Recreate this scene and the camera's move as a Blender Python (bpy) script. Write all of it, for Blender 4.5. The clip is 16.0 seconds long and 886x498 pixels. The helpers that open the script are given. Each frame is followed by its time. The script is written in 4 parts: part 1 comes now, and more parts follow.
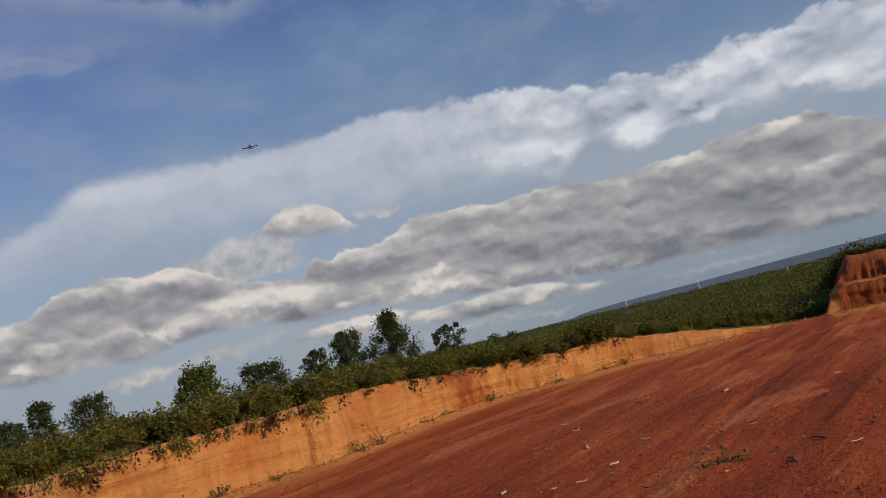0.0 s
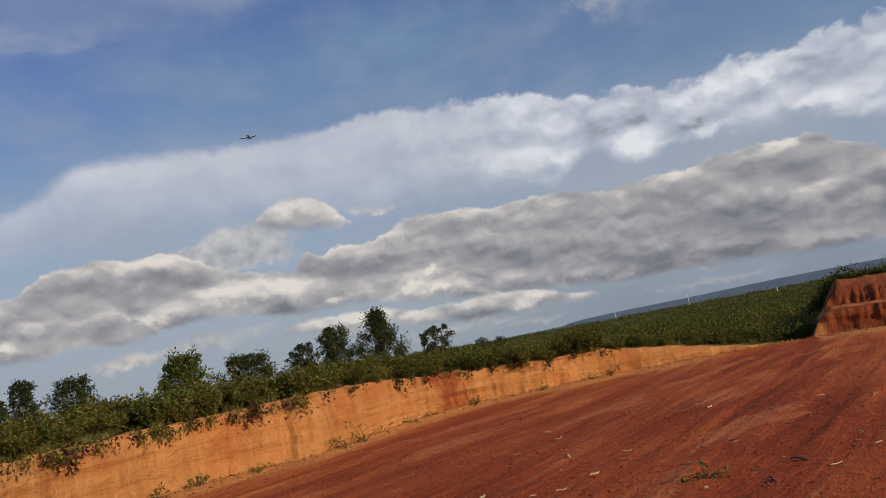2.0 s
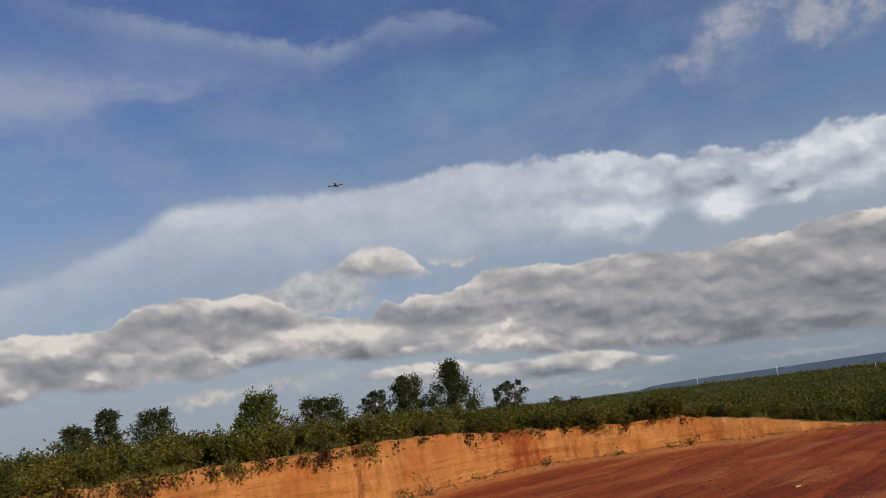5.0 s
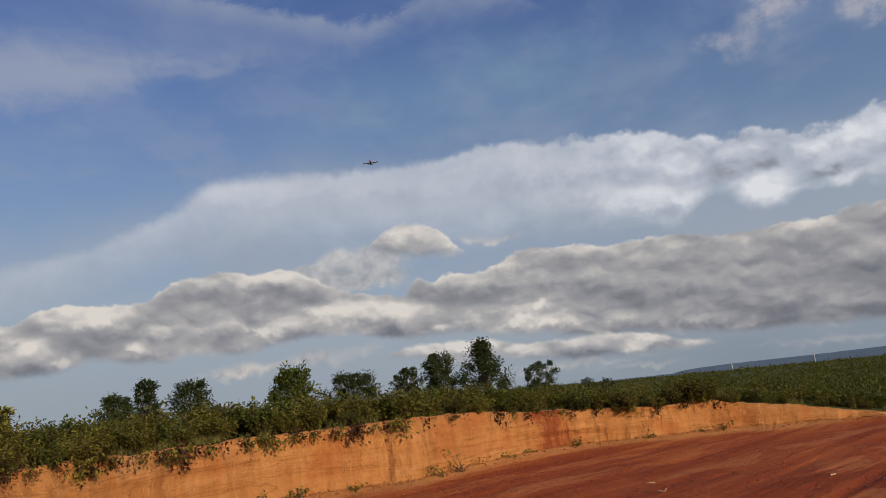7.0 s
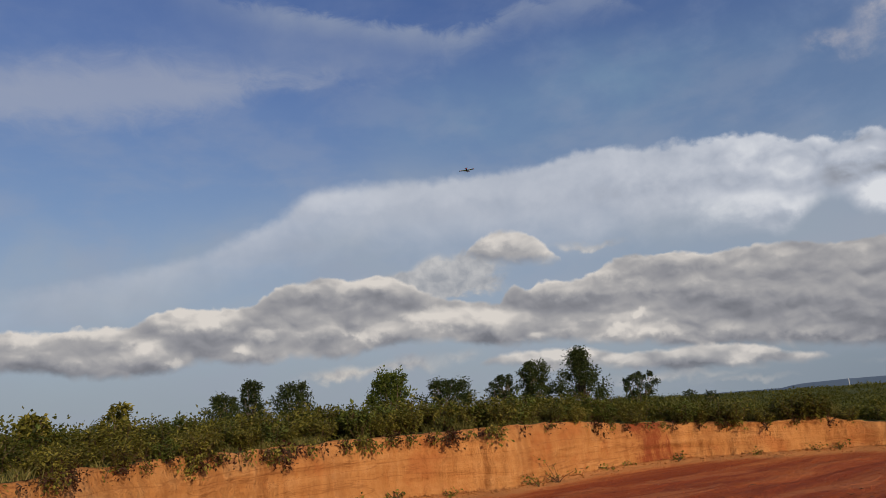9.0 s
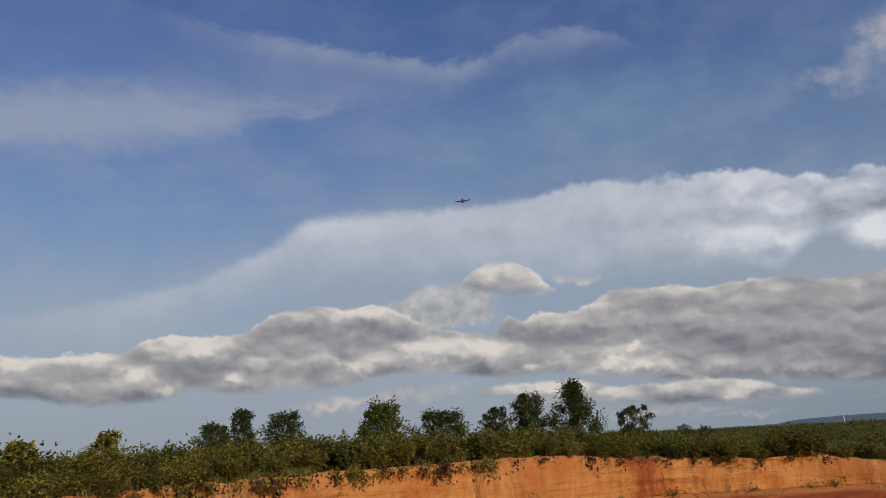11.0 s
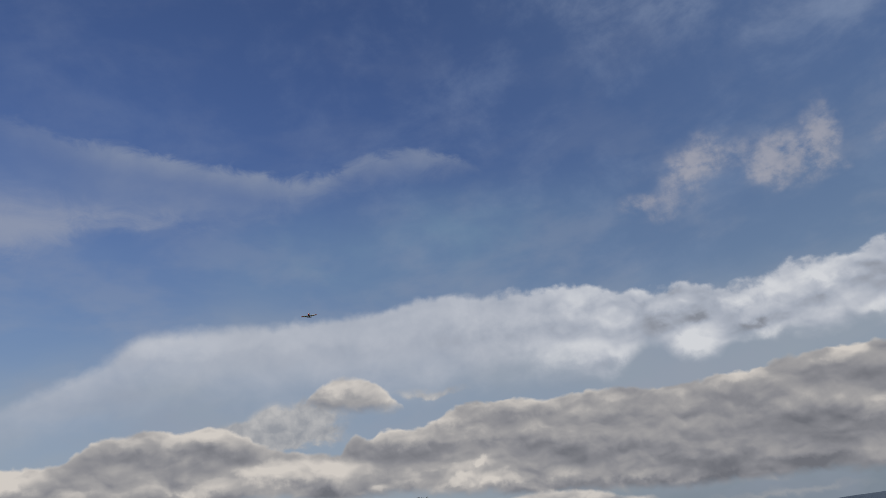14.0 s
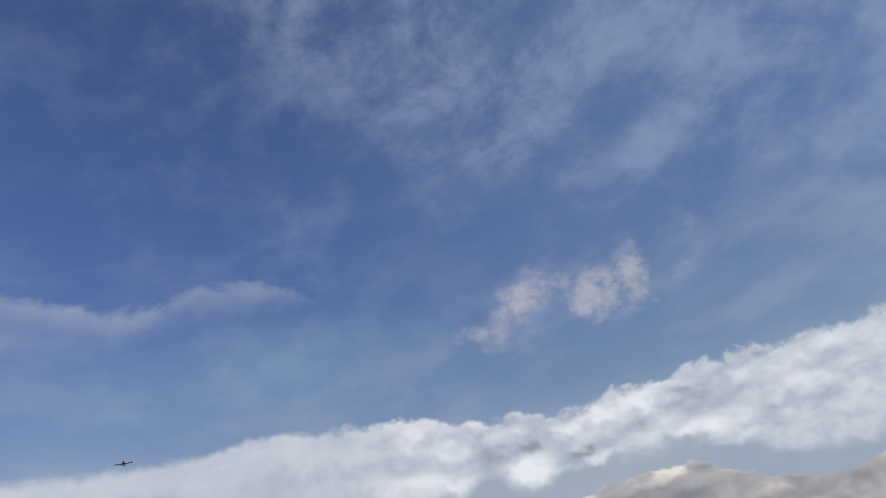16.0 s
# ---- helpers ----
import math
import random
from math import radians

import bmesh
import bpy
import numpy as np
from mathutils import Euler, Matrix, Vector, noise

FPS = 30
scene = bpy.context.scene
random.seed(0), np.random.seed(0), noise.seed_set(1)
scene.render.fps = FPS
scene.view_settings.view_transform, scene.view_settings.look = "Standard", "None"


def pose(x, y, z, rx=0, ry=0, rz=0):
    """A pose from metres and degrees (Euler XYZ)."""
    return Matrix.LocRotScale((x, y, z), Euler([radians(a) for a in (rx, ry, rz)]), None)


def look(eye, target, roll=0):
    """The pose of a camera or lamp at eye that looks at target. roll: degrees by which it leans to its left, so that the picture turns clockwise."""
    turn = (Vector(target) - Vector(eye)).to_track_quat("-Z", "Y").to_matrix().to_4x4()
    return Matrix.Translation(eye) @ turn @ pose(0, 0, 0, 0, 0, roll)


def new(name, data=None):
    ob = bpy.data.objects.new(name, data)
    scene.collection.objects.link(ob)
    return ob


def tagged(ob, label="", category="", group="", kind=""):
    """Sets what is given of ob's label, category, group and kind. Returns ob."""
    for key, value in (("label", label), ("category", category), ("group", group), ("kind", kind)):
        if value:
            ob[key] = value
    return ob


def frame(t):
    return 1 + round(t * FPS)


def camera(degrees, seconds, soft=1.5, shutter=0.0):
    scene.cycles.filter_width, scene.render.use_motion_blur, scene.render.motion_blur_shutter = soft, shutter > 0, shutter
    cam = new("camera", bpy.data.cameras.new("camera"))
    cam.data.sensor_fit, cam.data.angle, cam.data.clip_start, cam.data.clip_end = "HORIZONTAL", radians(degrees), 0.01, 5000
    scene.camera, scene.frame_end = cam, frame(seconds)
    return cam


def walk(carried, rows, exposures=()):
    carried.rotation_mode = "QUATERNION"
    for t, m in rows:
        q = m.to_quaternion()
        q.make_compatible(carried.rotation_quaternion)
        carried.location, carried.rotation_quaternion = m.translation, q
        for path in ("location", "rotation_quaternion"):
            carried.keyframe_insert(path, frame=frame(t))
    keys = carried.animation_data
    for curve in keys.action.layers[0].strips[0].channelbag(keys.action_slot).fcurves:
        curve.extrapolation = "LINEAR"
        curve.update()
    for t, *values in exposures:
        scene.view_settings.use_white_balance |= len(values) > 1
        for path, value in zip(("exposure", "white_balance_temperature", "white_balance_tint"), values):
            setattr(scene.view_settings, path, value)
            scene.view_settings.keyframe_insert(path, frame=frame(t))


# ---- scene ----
cam = camera(61.7, 16.0, soft=0.75)
walk(cam, [
    (0.0, pose(0, 0, 1.65, 97.89, 13.71, -13.54)),
    (0.5, pose(0, 0, 1.65, 96.73, 12.84, -14.19)),
    (1.0, pose(0, 0, 1.65, 96.49, 12.02, -14.57)),
    (1.5, pose(0, 0, 1.65, 96.56, 11.43, -14.66)),
    (2.0, pose(0, 0, 1.65, 97.79, 10.58, -14.55)),
    (2.5, pose(0, 0, 1.65, 99.81, 9.55, -13.79)),
    (3.0, pose(0, 0, 1.65, 101.36, 8.73, -12.46)),
    (3.5, pose(0, 0, 1.65, 102.29, 8.20, -11.24)),
    (4.0, pose(0, 0, 1.65, 103.03, 7.74, -10.24)),
    (6.5, pose(0, 0, 1.65, 101.44, 5.69, -7.65)),
    (7.0, pose(0, 0, 1.65, 101.30, 5.37, -6.67)),
    (7.5, pose(0, 0, 1.65, 101.62, 5.03, -4.42)),
    (8.0, pose(0, 0, 1.65, 102.01, 4.38, -1.82)),
    (8.5, pose(0, 0, 1.65, 102.22, 3.92, 0.52)),
    (11.0, pose(0, 0, 1.65, 104.70, 3.00, 0.00)),
    (11.5, pose(0, 0, 1.65, 105.67, 2.88, -0.07)),
    (12.0, pose(0, 0, 1.65, 106.33, 3.15, -1.14)),
    (12.5, pose(0, 0, 1.65, 107.22, 3.70, -3.03)),
    (13.0, pose(0, 0, 1.65, 109.31, 4.67, -5.89)),
    (13.5, pose(0, 0, 1.65, 111.13, 5.78, -8.72)),
    (14.0, pose(0, 0, 1.65, 112.61, 6.72, -11.15)),
    (14.5, pose(0, 0, 1.65, 113.95, 7.39, -13.27)),
    (15.0, pose(0, 0, 1.65, 116.04, 8.46, -15.93)),
    (15.5, pose(0, 0, 1.65, 118.24, 10.23, -18.76)),
    (16.0, pose(0, 0, 1.65, 120.98, 12.54, -22.39)),
], [(0.0, -0.15), (0.6, -0.05), (3.5, -0.11), (8.0, -0.15), (11.0, -0.19), (14.3, -0.27), (16.0, 0.04)])

SUN_AZ, SUN_EL = 148.0, 21.5      # degrees clockwise from +y, and above the horizon
EYE = 1.65
STRIP = 51.0                      # bearing along which the dirt was graded


# ---------------------------------------------------------------- sky and sun
class Nodes:
    """Short hand for node arithmetic."""

    def __init__(self, tree, flat="3D"):
        self.tree, self.flat = tree, flat

    def put(self, socket, value):
        if hasattr(value, "links"):
            self.tree.links.new(value, socket)
        elif value is not None:
            socket.default_value = value

    def math(self, op, a, b=None, c=None, clamp=False):
        n = self.tree.nodes.new("ShaderNodeMath")
        n.operation, n.use_clamp = op, clamp
        for s, v in zip(n.inputs, (a, b, c)):
            self.put(s, v)
        return n.outputs[0]

    def add(self, a, b): return self.math("ADD", a, b)
    def sub(self, a, b): return self.math("SUBTRACT", a, b)
    def mul(self, a, b): return self.math("MULTIPLY", a, b)

    def step(self, v, lo, hi, a=0.0, b=1.0):
        n = self.tree.nodes.new("ShaderNodeMapRange")
        n.interpolation_type = "SMOOTHSTEP"
        for s, x in zip(n.inputs, (v, lo, hi, a, b)):
            self.put(s, x)
        return n.outputs[0]

    def vec(self, x, y, z=0.0):
        n = self.tree.nodes.new("ShaderNodeCombineXYZ")
        for s, v in zip(n.inputs, (x, y, z)):
            self.put(s, v)
        return n.outputs[0]

    def noise(self, v, scale, detail=5.0, rough=0.55, warp=0.0):
        n = self.tree.nodes.new("ShaderNodeTexNoise")
        n.noise_dimensions = self.flat
        self.put(n.inputs["Vector"], v)
        n.inputs["Scale"].default_value, n.inputs["Detail"].default_value = scale, detail
        n.inputs["Roughness"].default_value, n.inputs["Distortion"].default_value = rough, warp
        return n.outputs["Fac"]

    def cells(self, v, scale, smooth=0.6, rough=0.5):
        n = self.tree.nodes.new("ShaderNodeTexVoronoi")
        n.feature, n.voronoi_dimensions = "SMOOTH_F1", self.flat
        self.put(n.inputs["Vector"], v)
        n.inputs["Scale"].default_value, n.inputs["Smoothness"].default_value = scale, smooth
        n.inputs["Detail"].default_value, n.inputs["Roughness"].default_value = 0.0, rough
        return n.outputs["Distance"]

    def mix(self, f, a, b, kind="MIX"):
        n = self.tree.nodes.new("ShaderNodeMix")
        n.data_type, n.blend_type = "RGBA", kind
        self.put(n.inputs[0], f)
        for s, v in ((n.inputs[6], a), (n.inputs[7], b)):
            self.put(s, (*v, 1.0) if isinstance(v, tuple) and len(v) == 3 else v)
        return n.outputs[2]

    def ramp(self, f, stops):
        n = self.tree.nodes.new("ShaderNodeValToRGB")
        e = n.color_ramp.elements
        while len(e) < len(stops):
            e.new(0.5)
        for k, (p, c) in zip(e, stops):
            k.position, k.color = min(p, 1.0), (*c, 1.0)
        self.put(n.inputs[0], f)
        return n.outputs[0]

    def curve(self, v, points, x0, x1, y1):
        """A smooth profile: v between x0 and x1 gives heights between 0 and y1."""
        n = self.tree.nodes.new("ShaderNodeFloatCurve")
        c = n.mapping.curves[0]
        pts = [((x - x0) / (x1 - x0), y / y1) for x, y in points]
        pts = [(0.0, pts[0][1])] + pts + [(1.0, pts[-1][1])]
        while len(c.points) < len(pts):
            c.points.new(0.5, 0.5)
        for p, xy in zip(c.points, pts):
            p.location = xy
        n.mapping.update()
        self.put(n.inputs["Value"], self.math("DIVIDE", self.sub(v, x0), x1 - x0))
        return self.mul(n.outputs[0], y1)


def make_sky():
    world = bpy.data.worlds.new("sky")
    scene.world = world
    world.use_nodes = True
    tree = world.node_tree
    tree.nodes.clear()
    k = Nodes(tree, "2D")
    place = tree.nodes.new("ShaderNodeTexCoord").outputs["Generated"]
    sep = tree.nodes.new("ShaderNodeSeparateXYZ")
    k.put(sep.inputs[0], place)
    dx, dy, dz = sep.outputs
    az = k.mul(k.math("ARCTAN2", dx, dy), 180 / math.pi)
    el = k.mul(k.math("ARCSINE", dz), 180 / math.pi)

    air = tree.nodes.new("ShaderNodeTexSky")
    air.sky_type, air.sun_disc = "NISHITA", False
    air.sun_elevation, air.sun_rotation = radians(SUN_EL), radians(SUN_AZ)
    air.altitude, air.air_density, air.dust_density, air.ozone_density = 300, 1.0, 0.6, 2.2
    blue = k.mix(1.0, air.outputs[0], (0.086, 0.085, 0.098), "MULTIPLY")

    blue = k.mix(k.step(el, 12.0, 36.0), blue, k.mix(1.0, blue, (0.90, 0.97, 1.16), "MULTIPLY"))

    def curve(points):
        return k.curve(az, points, -60.0, 100.0, 60.0)

    flat = k.vec(k.mul(az, 0.55), el, 0.0)          # stretched along the horizon
    even = k.vec(az, k.mul(el, 1.25), 0.0)
    n_soft = k.noise(flat, 0.13, 5, 0.55, 0.3)
    n_mid = k.noise(even, 0.22, 6, 0.55, 0.2)
    n_fine = k.noise(even, 0.75, 6, 0.6, 0.1)

    def heaps(shift_az, shift_el):
        """Rounded cloud heads: how far they swell, and how much they catch the light from above."""
        swell, light = None, None
        wob = k.mul(k.sub(k.noise(k.vec(k.add(az, shift_az), el), 0.4, 2, 0.45), 0.5), 1.5)
        for scale, w in ((0.17, 1.0), (0.36, 0.9), (0.8, 0.42), (1.9, 0.10)):
            x = k.add(k.add(k.mul(az, 0.8), shift_az), wob)
            y = k.add(k.add(k.mul(el, 1.35), shift_el), wob)
            low = k.cells(k.vec(x, y), scale, 0.5)
            high = k.cells(k.vec(k.add(x, 0.07 / scale), k.add(y, 0.26 / scale)), scale, 0.5)
            s1, l1 = k.mul(k.sub(0.45, low), w * (0.25 if scale < 0.2 else 1.0)), k.mul(k.sub(high, low), w)
            swell, light = (s1, l1) if swell is None else (k.add(swell, s1), k.add(light, l1))
        return k.add(swell, k.mul(k.sub(n_fine, 0.5), 0.8)), light

    col = blue

    # broad thin cloud and haze high to the right, and streaks of cirrus
    streak = k.noise(k.vec(k.add(k.mul(az, 0.6), k.mul(el, 0.35)), k.sub(el, k.mul(az, 0.25)), 3.0), 0.16, 8, 0.62, 0.15)
    high = k.mul(k.step(k.add(k.sub(el, curve([(0, 56), (10, 48), (20, 41), (30, 34), (40, 29), (50, 24), (60, 19), (75, 17)])),
                              k.mul(k.sub(n_soft, 0.5), 14)), -2.0, 9.0), k.step(streak, 0.30, 0.72))
    col = k.mix(k.mul(high, 0.5), col, (0.26, 0.31, 0.45))
    veil = k.step(streak, 0.42, 0.85)
    col = k.mix(k.mul(veil, k.step(az, -8.0, 26.0, 0.10, 0.24)), col, (0.34, 0.42, 0.59))
    col = k.mix(k.mul(k.step(az, 5.0, 50.0), 0.16), col, (0.27, 0.42, 0.64))

    col = k.mix(k.step(el, 30.0, 10.0, 0.0, 0.45), col, (0.225, 0.31, 0.415))
    # pale haze below the white band and down to the horizon
    band_top = curve([(-45, 11), (-31, 12.9), (-20, 14), (-11, 16.6), (-3, 18), (12, 18.5), (25, 17.5), (36, 16), (60, 15), (80, 13)])
    low_haze = k.mul(k.step(k.add(k.sub(band_top, el), k.mul(k.sub(n_soft, 0.5), 5)), -3.0, 5.0), k.step(n_soft, 0.2, 0.8, 0.55, 0.95))
    col = k.mix(k.mul(low_haze, 0.88), col, (0.37, 0.42, 0.485))
    col = k.mix(k.step(el, 9.0, 0.0, 0.0, 0.8), col, k.mix(k.step(az, 8.0, 34.0), (0.31, 0.36, 0.42), (0.21, 0.26, 0.32)))

    teal = k.vec(k.math("DIVIDE", k.sub(az, 12.0), 20.0), k.math("DIVIDE", k.sub(el, 22.5), 6.0))
    dist = tree.nodes.new("ShaderNodeVectorMath")
    dist.operation = "LENGTH"
    k.put(dist.inputs[0], teal)
    col = k.mix(k.mul(k.step(dist.outputs["Value"], 1.1, 0.1), k.step(n_soft, 0.3, 0.7, 0.22, 0.58)), col, (0.225, 0.355, 0.48))
    mottle = k.noise(k.vec(k.add(k.mul(az, 0.5), k.mul(el, 0.2)), k.sub(k.mul(el, 1.1), k.mul(az, 0.12))), 0.22, 5, 0.55, 0.1)
    col = k.mix(k.mul(k.step(mottle, 0.42, 0.72), k.step(el, 34.0, 14.0, 0.05, 0.30)), col, (0.35, 0.385, 0.48))

    # forked cirrus wisp and the bright bank to its left
    top = curve([(-40, 32), (-22, 31.9), (-16, 30.9), (-9, 30.5), (-4, 29.8), (1, 28.9), (3.4, 28.8), (6.4, 29.9), (10.9, 30.5), (14, 30.1), (17.5, 29.0), (19, 28.0)])
    low = curve([(-40, 21), (-26, 21.8), (-17, 23.4), (-13.7, 24.6), (-6, 25.2), (-2.4, 25.6), (2.2, 26.3), (5.3, 27.4), (10, 28.0), (14, 27.9), (17, 28.4), (19, 28.6)])
    rag = k.mul(k.sub(k.noise(flat, 0.5, 6, 0.65, 0.4), 0.5), 2.4)
    inside = k.mul(k.step(k.add(k.sub(top, el), rag), -0.2, 0.8), k.step(k.add(k.sub(el, low), rag), -0.8, 1.6))
    edge = k.mul(k.step(k.sub(top, el), 2.4, 0.25, 0.45, 0.95), k.mul(k.step(az, -24.0, -10.0, 0.15, 1.0), k.step(az, 3.0, 9.0, 1.0, 0.72)))
    col = k.mix(k.mul(k.mul(inside, edge), k.step(n_mid, 0.2, 0.8, 0.38, 0.6)), col, (0.39, 0.435, 0.52))
    top = curve([(-40, 24), (-32, 25.0), (-27, 26.3), (-20, 26.6), (-14, 26.4), (-8, 25.8), (-4, 24)])
    low = curve([(-40, 20), (-32, 20.8), (-25, 21.5), (-17, 23.2), (-13, 24.9), (-8, 25.4), (-4, 25)])
    inside = k.mul(k.step(k.add(k.sub(top, el), rag), -1.0, 2.2), k.step(k.add(k.sub(el, low), rag), -1.0, 1.6))
    col = k.mix(k.mul(inside, 0.6), col, (0.40, 0.43, 0.52))

    # positions shifted about by turbulence, so that patches get ragged, billowing outlines
    w1 = k.sub(k.noise(even, 0.30, 4, 0.5, 0.3), 0.5)
    w2 = k.sub(k.noise(k.vec(k.add(az, 31.0), k.mul(el, 1.2)), 0.34, 4, 0.5, 0.3), 0.5)
    w3 = k.sub(k.noise(k.vec(k.add(az, 57.0), k.mul(el, 1.1)), 1.1, 4, 0.5, 0.2), 0.5)
    puffy, relief = heaps(3.0, 7.0)
    ragged = k.vec(k.add(az, k.add(k.mul(w1, 2.8), k.mul(w3, 1.0))), k.add(el, k.add(k.add(k.mul(w2, 1.4), k.mul(w3, 0.6)), k.mul(puffy, 0.35))))

    def patches(*lists, veil=False):
        """Lighter and darker patches: bearing, height, half width, half height, weight."""
        total = None
        for a, e, ra, re, w in sum(lists, []):
            n = tree.nodes.new("ShaderNodeVectorMath")
            n.operation = "MULTIPLY_ADD"
            k.put(n.inputs[0], ragged)
            n.inputs[1].default_value, n.inputs[2].default_value = (0.8 / ra, 0.8 / re, 0.0), (-0.8 * a / ra, -0.8 * e / re, 0.0)
            d = tree.nodes.new("ShaderNodeVectorMath")
            d.operation = "LENGTH"
            k.put(d.inputs[0], n.outputs[0])
            m = k.step(d.outputs["Value"], 1.35, 0.0, 0.0, w) if veil else k.step(d.outputs["Value"], 1.15, 0.25, 0.0, w) if w > 0 else k.step(d.outputs["Value"], 1.25, 0.1, 0.0, w)
            total = m if total is None else k.add(total, m)
        return total

    # broken little clouds high up
    scraps = patches([(36.2, 25.4, 2.2, 1.6, 0.8), (34.3, 24.0, 1.9, 1.6, 0.6), (40.2, 23.9, 1.9, 1.9, 0.7), (43.0, 23.5, 2.2, 1.9, 0.8), (44.7, 24.8, 1.0, 2.0, 0.6),
                      (44.1, 21.8, 1.2, 0.9, 0.5), (30.1, 23.2, 1.6, 0.7, 0.5), (32.1, 22.1, 1.7, 1.3, 0.35), (49.9, 26.2, 0.8, 1.1, 0.35), (48.5, 23.0, 0.8, 0.6, 0.35), (22.5, 24.6, 0.8, 0.4, 0.15)], veil=True)
    scraps = k.step(k.mul(k.math("MINIMUM", scraps, 1.1), k.add(0.9, k.add(k.mul(k.sub(n_fine, 0.5), 2.4), k.mul(k.sub(n_mid, 0.5), 1.4)))), 0.0, 1.0)
    col = k.mix(k.mul(scraps, 0.72), col, k.ramp(k.add(n_mid, w3), ((0.2, (0.37, 0.385, 0.46)), (0.7, (0.47, 0.465, 0.52)))))

    # the long white band, smooth and veiled at one end, heaped and broken at the other
    top = curve([(-45, 8.5), (-31, 9.6), (-24, 11.0), (-19, 12.3), (-16.1, 13.5), (-14.6, 14.3), (-12.9, 15.1), (-11.2, 16.2), (-9.4, 17.2), (-5.5, 17.6), (-1.4, 17.7), (2.9, 17.9), (7.3, 18.1), (11.9, 18.6),
                 (16.5, 18.3), (21.1, 18.2), (24.7, 17.8), (27.6, 16.8), (29.6, 16.1), (31.5, 16.3), (35.5, 15.6), (38.1, 15.9), (42.1, 15.9), (44.3, 15.6), (45.9, 16.0), (48.0, 15.8), (60, 15.0), (80, 13)])
    low = curve([(-45, 7), (-31, 8.2), (-22, 9.6), (-16, 11.6), (-9.2, 13.6), (-4.3, 13.6), (2.7, 13.0), (11.2, 12.4), (17.9, 12.7), (22.6, 11.9), (26.4, 11.4), (28.9, 12.8), (30.7, 11.5), (33.5, 11.1),
                 (35.0, 12.2), (36.8, 11.5), (40.3, 11.3), (43.6, 11.4), (46.3, 10.4), (51, 8.5), (70, 8)])
    heaped = k.step(az, 8.0, 33.0)
    up = k.add(k.sub(k.add(top, 0.3), el), k.add(k.mul(puffy, k.step(az, 6.0, 34.0, 0.25, 0.95)), k.add(k.mul(w2, 1.0), k.mul(w3, k.step(az, -8.0, 30.0, 0.35, 0.8)))))
    inside = k.step(up, -0.15, k.step(az, -20.0, 30.0, 1.1, 0.5))
    down = k.add(k.sub(el, low), k.add(k.mul(w2, 2.0), k.mul(w1, 1.2)))
    fade = k.step(down, k.step(az, 12.0, 28.0, -2.6, -0.5), k.step(az, 12.0, 28.0, 3.4, 1.1))
    lit = patches([(32.6, 12.5, 1.7, 1.1, 0.5), (37.4, 15.0, 2.3, 0.8, 0.35), (41.9, 15.3, 2.3, 0.7, 0.35), (38.1, 11.9, 1.7, 0.5, 0.3), (44.9, 11.9, 2.0, 0.8, 0.35), (22.8, 13.2, 3.8, 1.1, 0.28), (27.5, 12.4, 1.7, 0.8, 0.35),
                   (24.5, 17.0, 2.6, 0.6, 0.15), (31.2, 15.3, 1.3, 0.7, 0.25)],
                  [(32.5, 13.9, 0.9, 0.45, -0.36), (36.1, 12.7, 0.9, 0.45, -0.4), (43.6, 11.6, 0.8, 0.4, -0.36), (-7.1, 16.5, 3.6, 0.9, 0.15), (13.3, 15.4, 4.0, 1.3, -0.12), (1.9, 15.3, 6.5, 0.9, -0.12), (29.1, 13.8, 1.0, 0.8, -0.2), (19.4, 16.4, 3.5, 0.8, 0.06),
                   (40.0, 13.4, 1.6, 0.6, -0.2), (34.6, 14.0, 1.0, 0.6, -0.15)])
    lit = k.add(k.add(0.53, lit), k.add(k.mul(relief, k.mul(heaped, 0.6)), k.add(k.mul(w1, k.step(az, 0.0, 30.0, 0.25, 0.6)), k.mul(w3, k.step(az, 0.0, 30.0, 0.05, 0.3)))))
    white = k.ramp(lit, ((0.0, (0.29, 0.31, 0.36)), (0.40, (0.46, 0.50, 0.585)), (0.68, (0.60, 0.63, 0.70)), (1.0, (0.80, 0.815, 0.85))))
    col = k.mix(k.mul(k.mul(inside, fade), k.step(az, -32.0, -10.0, 0.45, 0.93)), col, white)

    def heaped_clouds(col, top, base, head, light, start, stops, seed, thin=1.0, edge=0.32, foot=0.6):
        """Cumulus between two profiles: crisp billowing tops, softer flat bases, light from patches and relief."""
        swell, rel = heaps(seed, seed * 0.7)
        up = k.add(k.sub(curve(top), el), k.add(k.mul(k.add(swell, 0.55), head), k.add(k.mul(w2, 0.5), k.mul(w3, 0.35))))
        down = k.add(k.sub(el, curve(base)), k.add(k.add(k.mul(w3, 0.5), k.mul(w1, 0.5)), k.mul(swell, 0.25)))
        inside = k.mul(k.step(up, 0.0, edge), k.step(down, -0.15, foot))
        crown = k.add(k.mul(k.step(up, 1.4, 0.1), 0.16), k.mul(k.step(up, 0.5, 0.0), 0.18))
        under = k.step(down, 0.0, 1.3, -0.14, 0.0)
        shade = k.add(k.add(k.add(crown, under), k.add(k.mul(light, 0.78), start)), k.add(k.mul(rel, 0.66), k.add(k.mul(w3, 0.22), k.mul(w1, 0.30))))
        return k.mix(k.mul(inside, thin), col, k.ramp(shade, stops))

    grey = ((0.0, (0.185, 0.192, 0.22)), (0.32, (0.295, 0.297, 0.325)), (0.62, (0.43, 0.42, 0.425)), (1.0, (0.76, 0.71, 0.66)))
